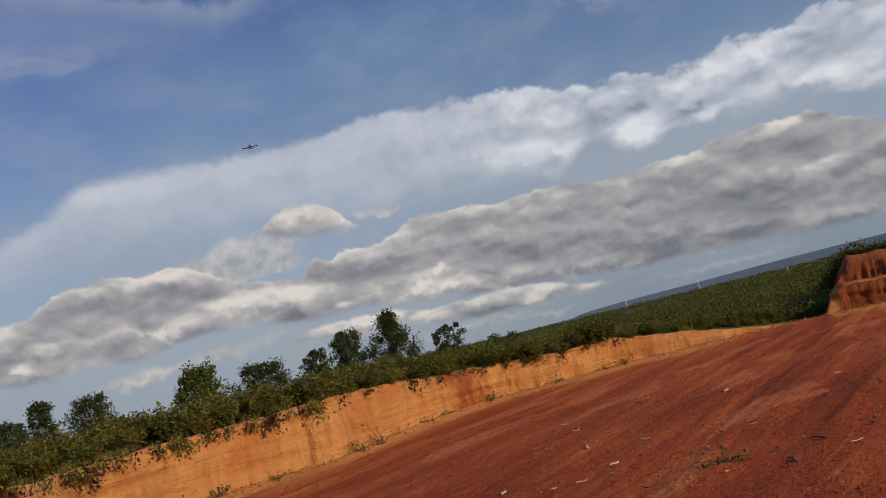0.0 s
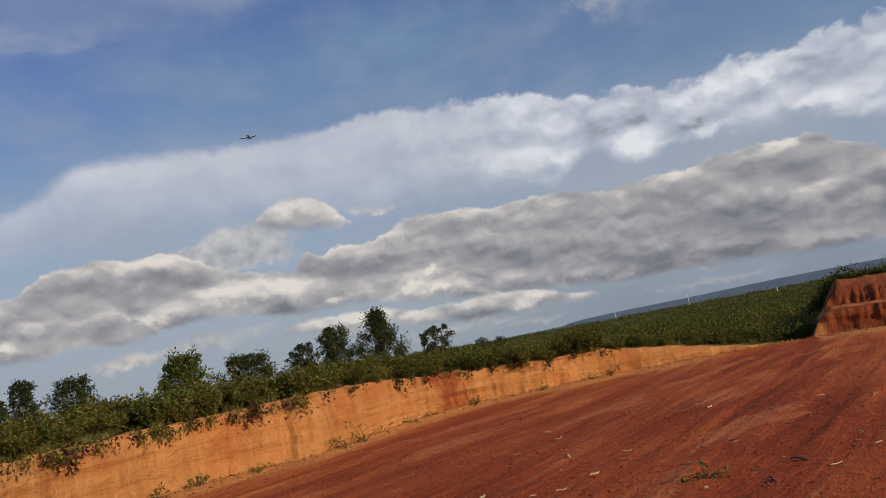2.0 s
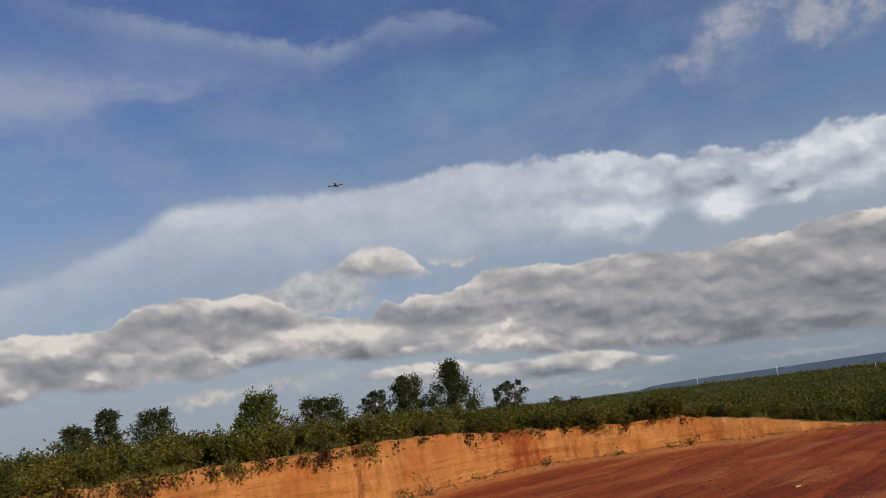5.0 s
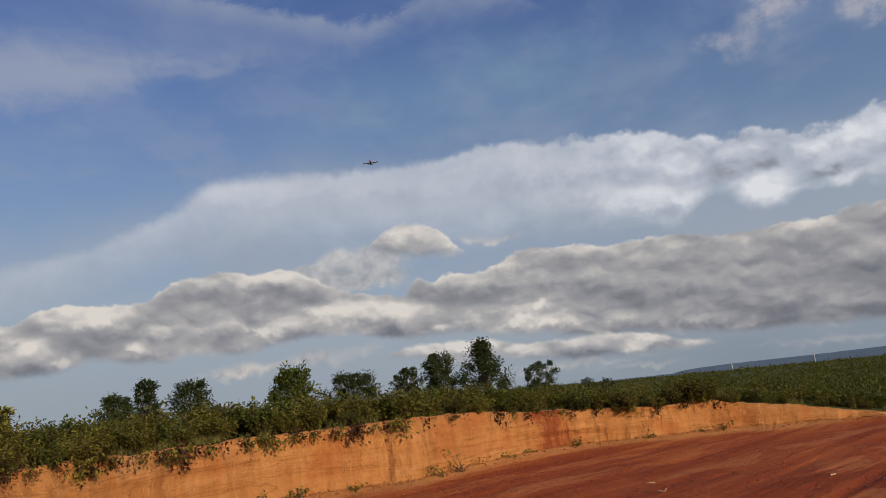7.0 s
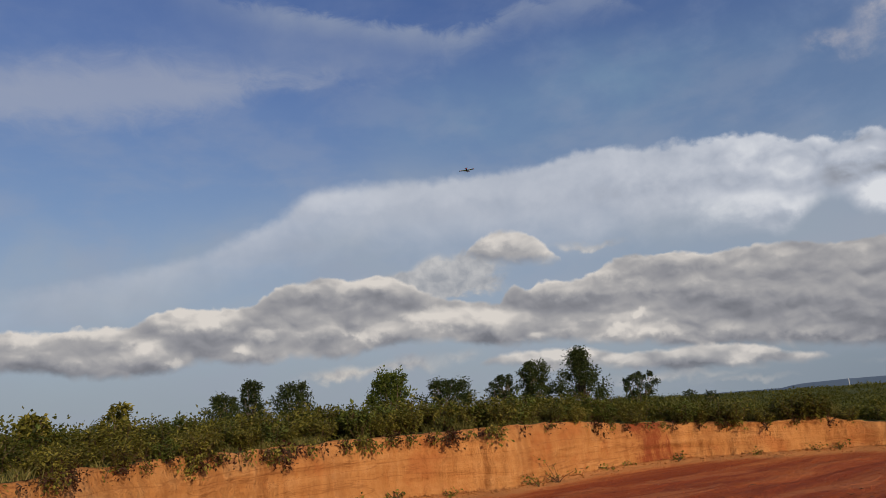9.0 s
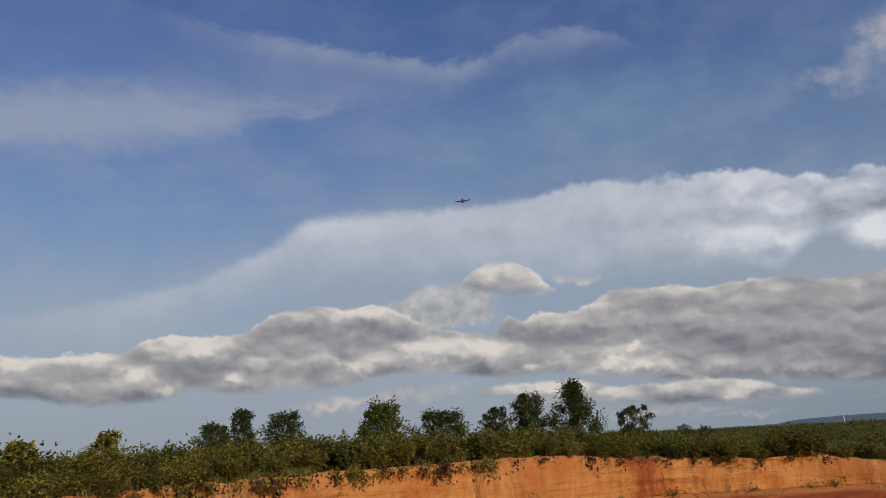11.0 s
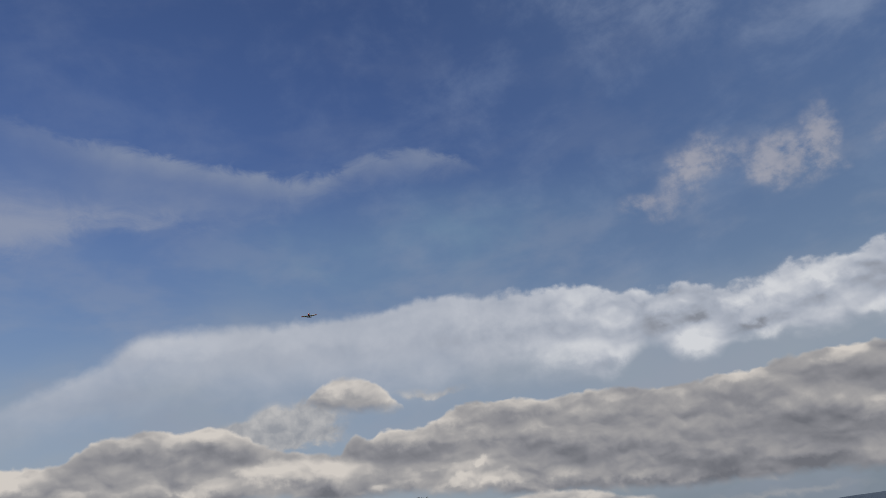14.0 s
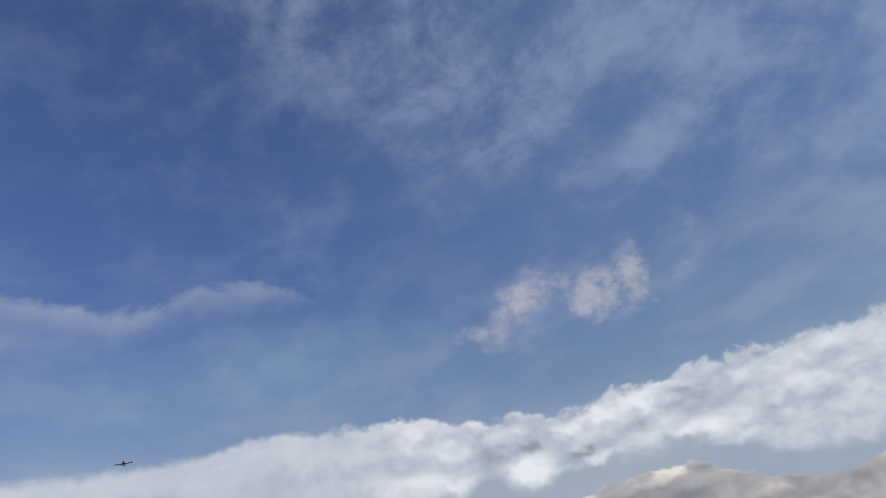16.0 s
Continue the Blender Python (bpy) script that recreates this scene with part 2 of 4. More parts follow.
    # ragged shelf and the small cloud over it
    shelf = patches([(-1.5, 9.9, 4.0, 1.1, 0.95), (1.4, 10.7, 3.0, 1.2, 0.95), (-3.6, 9.4, 2.4, 0.7, 0.6), (2.8, 9.2, 2.2, 0.6, 0.45), (10.8, 11.7, 1.8, 0.4, 0.35), (13.0, 11.5, 1.6, 0.3, 0.25), (0.5, 8.9, 2.2, 0.5, 0.4)], veil=True)
    shelf = k.step(k.mul(shelf, k.add(1.15, k.add(k.mul(k.sub(n_fine, 0.5), 2.2), k.mul(k.sub(n_mid, 0.5), 1.0)))), 0.03, 0.75)
    col = k.mix(k.math("MINIMUM", shelf, 0.85), col, k.ramp(k.add(k.add(0.5, k.mul(relief, 0.35)), k.add(w3, w1)), ((0.1, (0.36, 0.37, 0.40)), (0.8, (0.62, 0.605, 0.595)))))
    col = heaped_clouds(col, [(-30, 0), (1.0, 9), (1.9, 11.6), (3.4, 12.8), (5.2, 13.3), (6.5, 13.0), (8.2, 11.9), (9.2, 11.0), (10.2, 8), (30, 0)],
                        [(-30, 13), (1.4, 11.7), (3.6, 10.9), (7.1, 10.5), (9.1, 10.6), (11, 12)], 0.5,
                        patches([(5.0, 12.8, 1.9, 0.6, 0.35), (3.6, 12.2, 1.0, 0.6, 0.15), (6.6, 11.0, 2.6, 0.4, -0.2)]), 0.60, grey, 47.0, 0.95, 0.4, 1.0)
    # the long grey heap
    light = patches(
        [(-29.7, 6.5, 1.7, 0.55, 0.4), (-25.9, 6.8, 2.1, 0.5, 0.38), (-22.2, 5.9, 1.2, 0.5, 0.32), (-20.4, 7.5, 1.3, 0.6, 0.3), (-18.2, 7.8, 2.0, 0.7, 0.4), (-15.9, 7.5, 1.2, 0.6, 0.28), (-13.5, 6.4, 1.2, 0.5, 0.48), (-10.3, 9.7, 1.5, 0.5, 0.22),
         (-6.2, 9.9, 2.3, 0.6, 0.3), (-5.7, 6.6, 1.9, 0.7, 0.5), (-1.6, 7.2, 1.7, 0.6, 0.36), (-3.4, 5.6, 2.0, 0.4, -0.2), (0.2, 5.9, 1.6, 0.5, -0.22), (-2.6, 8.3, 0.8, 0.5, -0.15), (-15.3, 5.6, 0.7, 0.35, 0.4), (-19.9, 4.9, 0.8, 0.4, 0.42)],
        [(-27.6, 4.6, 3.9, 0.5, -0.3), (-21.5, 4.4, 2.3, 0.4, -0.28), (-15.2, 4.6, 1.8, 0.4, -0.28), (-9.8, 5.4, 1.8, 0.8, -0.22), (-10.6, 8.7, 2.6, 0.7, -0.10), (-16.4, 6.5, 1.8, 0.6, -0.14), (-24.1, 5.6, 2.2, 0.4, -0.16), (-7.4, 8.1, 2.0, 0.5, -0.16), (-7.7, 5.6, 3.0, 0.5, -0.16), (-3.6, 9.3, 1.2, 0.6, 0.15)],
        [(1.6, 7.0, 2.0, 0.9, 0.38), (3.8, 6.7, 1.4, 0.8, 0.32), (7.9, 8.9, 1.4, 0.45, 0.3), (9.7, 8.4, 1.2, 0.6, 0.25), (12.3, 9.7, 1.5, 0.5, 0.36), (14.4, 10.1, 1.8, 0.5, 0.28), (18.1, 9.8, 2.2, 0.45, 0.22), (22.0, 9.7, 2.0, 0.4, 0.16), (15.0, 6.1, 1.1, 0.35, 0.42),
         (16.4, 4.9, 2.3, 0.4, 0.34), (9.2, 5.5, 1.4, 0.6, 0.36), (7.0, 5.2, 1.0, 0.35, 0.36), (20.9, 4.7, 1.8, 0.45, 0.28), (26.7, 3.9, 1.8, 0.35, 0.24), (13.0, 5.2, 1.0, 0.3, 0.3)],
        [(9.4, 7.4, 3.0, 0.7, -0.3), (13.9, 7.4, 3.2, 0.6, -0.26), (19.7, 6.6, 4.5, 0.6, -0.26), (27.3, 7.6, 4.0, 1.0, -0.20), (17.3, 3.9, 2.7, 0.4, -0.3), (23.0, 3.3, 4.2, 0.4, -0.32), (28.6, 2.8, 3.2, 0.4, -0.35), (2.7, 5.1, 2.2, 0.4, -0.3), (6.3, 6.0, 1.1, 0.4, -0.2), (25.9, 5.6, 3.4, 0.5, -0.12)],
        [(41.5, 9.6, 1.6, 0.7, 0.4), (44.1, 9.6, 0.9, 0.5, -0.25), (43.3, 6.2, 1.4, 0.5, 0.3), (46.2, 5.1, 1.3, 0.5, 0.35), (41.7, 5.6, 1.5, 0.4, 0.25), (38.0, 5.9, 3.2, 0.7, -0.16), (43.7, 2.1, 2.9, 0.5, -0.4), (37.3, 3.1, 3.2, 0.4, -0.32), (36.4, 7.6, 2.2, 0.6, 0.16), (34.0, 9.5, 1.9, 0.4, 0.2), (26.0, 9.6, 2.4, 0.4, 0.16), (30.0, 9.3, 2.2, 0.4, 0.14), (20.0, 8.4, 2.0, 0.6, 0.12), (15.5, 8.9, 1.6, 0.6, 0.16), (31.0, 5.0, 3.0, 0.5, 0.14), (46.8, 3.4, 1.2, 1.1, -0.25)])
    col = heaped_clouds(col, [(-45, 5.6), (-31, 6.7), (-26.6, 7.1), (-23.4, 7.0), (-21.9, 7.7), (-20, 8.3), (-14.8, 8.5), (-13.5, 9.2), (-11.8, 9.9), (-9.6, 10.2), (-7, 10.3), (-4, 10.0), (-2.9, 9.6), (-1.5, 9.0), (0.7, 8.3), (2.9, 8.0), (4.5, 7.7), (5.3, 8.7), (6.0, 8.8), (6.6, 8.3),
                              (7.4, 8.9), (9.6, 9.0), (11.9, 9.8), (14.1, 10.5), (16.6, 10.3), (20.6, 10.0), (25.2, 9.9), (31.5, 9.5), (35, 9.7), (39, 9.9), (42.8, 9.8), (44.5, 9.4), (46.2, 8.4), (48, 7.4), (60, 6.5), (80, 5.5)],
                        [(-45, 3.5), (-31, 4.4), (-27.5, 3.9), (-20.3, 3.9), (-18.4, 4.5), (-14.8, 4.1), (-13.2, 4.1), (-11.9, 4.6), (-8.2, 4.2), (-6.4, 4.7), (-3.8, 5.1), (0.5, 5.2), (2.7, 4.6), (7, 4.6), (11.6, 4.3), (15.3, 3.8), (17.3, 3.4), (21.1, 3.2), (24.8, 2.8), (30.2, 2.3),
                         (35.1, 2.3), (42.6, 1.9), (46.6, 1.7), (70, 1.5)], 0.55, light, k.sub(0.525, k.step(az, 14.0, 34.0, 0.0, 0.13)), grey, 17.0)
    # low thin bank and scraps near the horizon
    light = patches([(21.8, 2.6, 1.3, 0.45, 0.5), (4.8, 3.7, 1.5, 0.45, 0.3), (9.9, 3.7, 1.9, 0.45, 0.3), (13.1, 3.0, 1.8, 0.35, 0.25), (17.4, 3.0, 1.8, 0.35, 0.2), (16.3, 2.1, 3.9, 0.3, -0.35), (23.9, 2.1, 2.1, 0.3, -0.3), (7.3, 2.8, 2.5, 0.3, -0.2)])
    col = heaped_clouds(col, [(-30, 0), (1.5, 1.0), (2.6, 3.5), (4.8, 4.0), (10.4, 4.0), (13.2, 3.5), (21.2, 3.4), (22.6, 3.2), (24.7, 2.5), (27.4, 1.9), (30, 0.5), (50, 0)],
                        [(-30, 4), (3.4, 3.1), (6.4, 2.6), (11, 2.4), (15.1, 1.9), (22.4, 1.7), (25.3, 1.8), (28.1, 2.0), (40, 3)], 0.3, light, 0.56, grey, 52.0, 0.92, 0.4, 0.6)
    low_scraps = patches([(-7.3, 3.4, 2.0, 0.55, 0.9), (-9.3, 3.2, 1.6, 0.35, 0.5), (-2.6, 3.7, 1.8, 0.5, 0.75), (-4.6, 3.5, 1.3, 0.3, 0.4), (16.2, 1.5, 4.0, 0.3, 0.5), (21.9, 1.0, 2.6, 0.2, 0.35), (35.0, 1.4, 4.5, 0.25, 0.3), (0.6, 4.2, 1.4, 0.4, 0.4)], veil=True)
    col = k.mix(k.math("MINIMUM", low_scraps, 0.9), col, k.ramp(k.add(k.add(0.55, w3), k.mul(w2, 1.2)), ((0.2, (0.35, 0.35, 0.38)), (0.85, (0.66, 0.62, 0.57)))))

    back = tree.nodes.new("ShaderNodeBackground")
    k.put(back.inputs["Color"], col)
    back.inputs["Strength"].default_value = 1.0
    k.put(tree.nodes.new("ShaderNodeOutputWorld").inputs["Surface"], back.outputs[0])


make_sky()

sun_way = Vector((math.sin(radians(SUN_AZ)) * math.cos(radians(SUN_EL)), math.cos(radians(SUN_AZ)) * math.cos(radians(SUN_EL)), math.sin(radians(SUN_EL))))
sun = new("sun", bpy.data.lights.new("sun", "SUN"))
sun.data.energy, sun.data.angle, sun.data.color = 4.6, radians(0.5), (1.0, 0.80, 0.55)
sun.matrix_world = look(sun_way * 50, (0, 0, 0))


# ---------------------------------------------------------------- materials
def material(name):
    m = bpy.data.materials.new(name)
    m.use_nodes = True
    k = Nodes(m.node_tree)
    bsdf = m.node_tree.nodes["Principled BSDF"]
    where = m.node_tree.nodes.new("ShaderNodeTexCoord").outputs["Object"]
    return m, k, bsdf, where


def bump(k, bsdf, height, strength, distance):
    b = k.tree.nodes.new("ShaderNodeBump")
    b.inputs["Strength"].default_value, b.inputs["Distance"].default_value = strength, distance
    k.put(b.inputs["Height"], height)
    k.put(bsdf.inputs["Normal"], b.outputs[0])


def mapped(k, v, scale=(1, 1, 1), turn=0.0):
    """Turned first, then stretched."""
    for key, value in (("Rotation", (0, 0, radians(turn))), ("Scale", scale)):
        n = k.tree.nodes.new("ShaderNodeMapping")
        k.put(n.inputs["Vector"], v)
        n.inputs[key].default_value = value
        v = n.outputs[0]
    return v


def red_dirt():
    m, k, b, w = material("red_dirt")
    along = mapped(k, w, (1.0, 0.085, 1.0), STRIP)       # streaks along the graded strip
    short = mapped(k, w, (1.0, 0.3, 1.0), STRIP + 6)
    n1 = k.noise(along, 1.3, 7, 0.66, 0.25)
    n2 = k.noise(w, 0.35, 4, 0.5)
    n3 = k.noise(w, 7.0, 6, 0.7)
    n4 = k.noise(w, 40.0, 3, 0.6)
    n5 = k.add(k.noise(short, 1.15, 5, 0.55, 0.5), k.mul(k.sub(n3, 0.5), 0.22))
    base = k.ramp(k.add(k.mul(n1, 0.7), k.mul(n2, 0.3)), ((0.34, (0.180, 0.031, 0.011)), (0.47, (0.28, 0.050, 0.016)), (0.56, (0.355, 0.077, 0.022)), (0.68, (0.48, 0.145, 0.046))))
    base = k.mix(k.mul(k.step(n5, 0.55, 0.63), 0.75), base, (0.47, 0.155, 0.058))
    base = k.mix(k.mul(k.step(n5, 0.42, 0.34), 0.6), base, (0.19, 0.034, 0.014))
    base = k.mix(k.mul(k.step(n3, 0.56, 0.68), 0.8), base, (0.14, 0.026, 0.012))
    base = k.mix(k.mul(k.step(n4, 0.60, 0.70), 0.7), base, (0.46, 0.17, 0.075))
    apron = k.tree.nodes.new("ShaderNodeAttribute")
    apron.attribute_name = "apron"
    base = k.mix(k.math("MULTIPLY", apron.outputs["Fac"], 1.5, clamp=True), base, k.mix(k.step(n1, 0.4, 0.62), (0.36, 0.080, 0.022), (0.52, 0.165, 0.048)))
    base = k.mix(k.step(k.add(apron.outputs["Fac"], k.mul(k.sub(n3, 0.5), 0.7)), 0.5, 0.9), base, (0.50, 0.215, 0.075))
    k.put(b.inputs["Base Color"], base)
    b.inputs["Roughness"].default_value = 0.95
    b.inputs["Specular IOR Level"].default_value = 0.15
    bump(k, b, k.add(k.add(k.mul(n1, 1.6), k.mul(n5, 1.2)), k.add(n3, k.mul(n4, 0.4))), 1.0, 0.07)
    return m


def cut_earth():
    m, k, b, w = material("cut_earth")
    rills = k.noise(mapped(k, w, (1.0, 1.0, 0.22)), 4.0, 8, 0.7, 0.3)
    beds = k.noise(mapped(k, w, (0.35, 0.35, 3.0)), 1.6, 4, 0.5, 0.3)
    big = k.noise(w, 0.5, 3, 0.5)
    grit = k.noise(w, 28.0, 5, 0.7)
    base = k.ramp(k.add(k.mul(rills, 0.5), k.add(k.mul(beds, 0.3), k.mul(big, 0.2))), ((0.33, (0.32, 0.118, 0.038)), (0.44, (0.425, 0.178, 0.057)), (0.55, (0.505, 0.232, 0.080)), (0.68, (0.60, 0.305, 0.122))))
    base = k.mix(k.mul(k.step(grit, 0.54, 0.72), 0.35), base, (0.33, 0.12, 0.042))
    stain = k.noise(mapped(k, w, (0.7, 0.7, 0.9)), 0.9, 5, 0.6, 0.6)
    base = k.mix(k.mul(k.step(stain, 0.54, 0.68), 0.55), base, (0.40, 0.125, 0.038))
    base = k.mix(k.mul(k.step(stain, 0.44, 0.32), 0.45), base, (0.52, 0.285, 0.125))
    crack = k.math("ABSOLUTE", k.sub(k.noise(mapped(k, w, (0.4, 0.4, 2.2)), 1.1, 5, 0.6, 0.8), 0.5))
    base = k.mix(k.mul(k.mul(k.step(crack, 0.006, 0.0), k.step(big, 0.5, 0.62)), 0.5), base, (0.16, 0.05, 0.018))
    redness = k.tree.nodes.new("ShaderNodeAttribute")
    redness.attribute_name = "redness"
    base = k.mix(k.step(k.add(k.mul(redness.outputs["Fac"], 0.85), k.add(k.mul(k.sub(rills, 0.5), 2.4), k.mul(k.sub(grit, 0.5), 0.8))), 0.25, 0.95), base, (0.24, 0.060, 0.023))
    streak = k.noise(mapped(k, w, (1.0, 1.0, 0.10)), 2.6, 5, 0.6, 0.2)
    base = k.mix(k.mul(k.step(streak, 0.52, 0.68), 0.3), base, (0.27, 0.095, 0.034))
    line = k.math("ABSOLUTE", k.sub(k.noise(mapped(k, w, (0.12, 0.12, 1.6)), 1.5, 4, 0.55, 0.4), 0.5))
    base = k.mix(k.mul(k.step(line, 0.012, 0.0), 0.45), base, (0.24, 0.085, 0.03))
    k.put(b.inputs["Base Color"], base)
    b.inputs["Roughness"].default_value = 0.95
    b.inputs["Specular IOR Level"].default_value = 0.1
    bump(k, b, k.add(k.add(k.mul(rills, 1.3), k.mul(grit, 0.45)), k.mul(beds, 1.2)), 1.0, 0.09)
    return m


def field_soil():
    m, k, b, w = material("field_soil")
    n1, n2 = k.noise(w, 0.6, 5, 0.6), k.noise(w, 6.0, 5, 0.65)
    base = k.ramp(k.add(k.mul(n1, 0.6), k.mul(n2, 0.4)), ((0.3, (0.035, 0.050, 0.014)), (0.5, (0.060, 0.075, 0.022)), (0.66, (0.10, 0.085, 0.03)), (0.8, (0.20, 0.10, 0.04))))
    k.put(b.inputs["Base Color"], base)
    b.inputs["Roughness"].default_value = 0.95
    b.inputs["Specular IOR Level"].default_value = 0.1
    bump(k, b, n2, 0.8, 0.1)
    return m


def leaf_material(name, dark, mid, bright, rare=None, patch_size=0.9):
    m, k, b, w = material(name)
    g = k.tree.nodes.new("ShaderNodeNewGeometry")
    o = k.tree.nodes.new("ShaderNodeObjectInfo")
    r = g.outputs["Random Per Island"]
    patch = k.noise(w, patch_size, 4, 0.55)
    v = k.add(k.mul(r, 0.5), k.add(k.mul(patch, 0.4), k.mul(o.outputs["Random"], 0.16)))
    stops = [(0.2, dark), (0.5, mid), (0.82, bright)] + ([(0.93, rare)] if rare else [])
    k.put(b.inputs["Base Color"], k.ramp(v, stops))
    b.inputs["Roughness"].default_value = 0.6
    b.inputs["Specular IOR Level"].default_value = 0.18
    t = k.tree.nodes.new("ShaderNodeBsdfTranslucent")
    k.put(t.inputs["Color"], k.ramp(v, [(p, (c[0] * 1.3, c[1] * 1.25, c[2] * 0.7)) for p, c in stops]))
    mixer = k.tree.nodes.new("ShaderNodeMixShader")
    mixer.inputs[0].default_value = 0.32
    k.put(mixer.inputs[1], b.outputs[0])
    k.put(mixer.inputs[2], t.outputs[0])
    k.put(k.tree.nodes["Material Output"].inputs["Surface"], mixer.outputs[0])
    return m


def plain(name, colour, rough=0.6, metal=0.0, vary=0.25, scale=8.0):
    m, k, b, w = material(name)
    n = k.noise(w, scale, 5, 0.6)
    dark = tuple(c * (1 - vary) for c in colour)
    k.put(b.inputs["Base Color"], k.ramp(n, ((0.3, dark), (0.7, colour))))
    b.inputs["Roughness"].default_value, b.inputs["Metallic"].default_value = rough, metal
    return m


RED_DIRT, CUT_EARTH, FIELD_SOIL = red_dirt(), cut_earth(), field_soil()
SHRUB_LEAF = leaf_material("shrub_leaf", (0.036, 0.038, 0.008), (0.120, 0.116, 0.021), (0.27, 0.232, 0.045), (0.32, 0.25, 0.06))
FIELD_LEAF = leaf_material("field_leaf", (0.030, 0.038, 0.008), (0.072, 0.080, 0.016), (0.130, 0.122, 0.026), (0.17, 0.13, 0.035), 0.16)
TREE_LEAF = leaf_material("tree_leaf", (0.018, 0.028, 0.010), (0.036, 0.052, 0.016), (0.072, 0.084, 0.024))
GREEN_LEAF = leaf_material("fresh_leaf", (0.030, 0.045, 0.010), (0.085, 0.112, 0.022), (0.18, 0.20, 0.042))
DRY_LEAF = leaf_material("wilted_leaf", (0.030, 0.012, 0.008), (0.060, 0.020, 0.011), (0.070, 0.045, 0.016))
GRASS = leaf_material("grass_blade", (0.06, 0.07, 0.016), (0.11, 0.11, 0.03), (0.22, 0.18, 0.06))
BARK = plain("bark", (0.16, 0.115, 0.075), 0.9, 0, 0.5, 14)
TWIG = plain("twig", (0.10, 0.055, 0.03), 0.9, 0, 0.4, 20)
STRAW = plain("dry_stick", (0.55, 0.40, 0.24), 0.9, 0, 0.4, 20)
# blue of the distance haze is put straight into this base colour
HAZY_PLATEAU = plain("far_plateau_haze", (0.085, 0.135, 0.205), 1.0, 0, 0.18, 0.004)
POLE = plain("pole_paint", (0.55, 0.56, 0.58), 0.6, 0, 0.1, 2)
STONE = plain("pebble", (0.50, 0.30, 0.17), 0.95, 0, 0.5, 30)


# ---------------------------------------------------------------- mesh helpers
def mesh_from(name, verts, faces, mats, face_mat=None, smooth=False):
    me = bpy.data.meshes.new(name)
    me.from_pydata([tuple(v) for v in verts], [], [tuple(f) for f in faces])
    for m in mats:
        me.materials.append(m)
    if face_mat is not None:
        me.polygons.foreach_set("material_index", np.asarray(face_mat, dtype=np.int32))
    if smooth:
        me.polygons.foreach_set("use_smooth", np.ones(len(me.polygons), dtype=bool))
    me.update()
    return me


def quads_mesh(name, verts, mat, size=4):
    """A mesh of separate pieces; verts is (n, size, 3), one face a piece."""
    n = len(verts)
    me = bpy.data.meshes.new(name)
    me.vertices.add(n * size)
    me.vertices.foreach_set("co", np.asarray(verts, dtype=np.float32).ravel())
    me.loops.add(n * size)
    me.loops.foreach_set("vertex_index", np.arange(n * size, dtype=np.int32))
    me.polygons.add(n)
    me.polygons.foreach_set("loop_start", np.arange(0, n * size, size, dtype=np.int32))
    me.materials.append(mat)
    me.update(calc_edges=True)
    me.validate()
    return me


def leaf_faces(centre, way, side, length, width, fold=0.25):
    """Folded leaves, (n, 3) arrays: two quads along a midrib each, as an (n * 2, 4, 3) array that shares no vertices."""
    up = np.cross(side, way)
    tip = centre + way * length[:, None]
    mid_l = centre + way * (length * 0.45)[:, None] + side * (width * 0.5)[:, None] + up * (width * fold)[:, None]
    mid_r = centre + way * (length * 0.45)[:, None] - side * (width * 0.5)[:, None] + up * (width * fold)[:, None]
    heart = centre + way * (length * 0.5)[:, None]
    return np.concatenate([np.stack([centre, heart, tip, mid_l], 1), np.stack([centre, mid_r, tip, heart], 1)])


def unit(v):
    return v / np.maximum(np.linalg.norm(v, axis=-1, keepdims=True), 1e-9)


def tube(points, radii, sides=6):
    """Vertices and faces of a tapered tube along points."""
    pts = [Vector(p) for p in points]
    verts, faces = [], []
    for i, (p, r) in enumerate(zip(pts, radii)):
        d = (pts[min(i + 1, len(pts) - 1)] - pts[max(i - 1, 0)]).normalized()
        a = d.orthogonal().normalized()
        c = d.cross(a)
        verts += [tuple(p + (a * math.cos(2 * math.pi * j / sides) + c * math.sin(2 * math.pi * j / sides)) * r) for j in range(sides)]
        if i:
            o = (i - 1) * sides
            faces += [(o + j, o + (j + 1) % sides, o + sides + (j + 1) % sides, o + sides + j) for j in range(sides)]
    faces += [tuple(range(sides))[::-1], tuple(range(len(verts) - sides, len(verts)))]
    return verts, faces


def joined(pieces):
    verts, faces = [], []
    for v, f in pieces:
        o = len(verts)
        verts += v
        faces += [tuple(i + o for i in q) for q in f]
    return verts, faces


def child(name, me, parent, label=""):
    ob = new(name, me)
    ob.parent = parent
    if label:
        tagged(ob, label)
    return ob


# ---------------------------------------------------------------- the ground
def profile(points):
    a = np.array(points, dtype=float)
    return lambda x: np.interp(x, a[:, 0], a[:, 1])


def smooth(x, lo, hi):
    t = np.clip((np.asarray(x, dtype=float) - lo) / (hi - lo), 0, 1)
    return t * t * (3 - 2 * t)


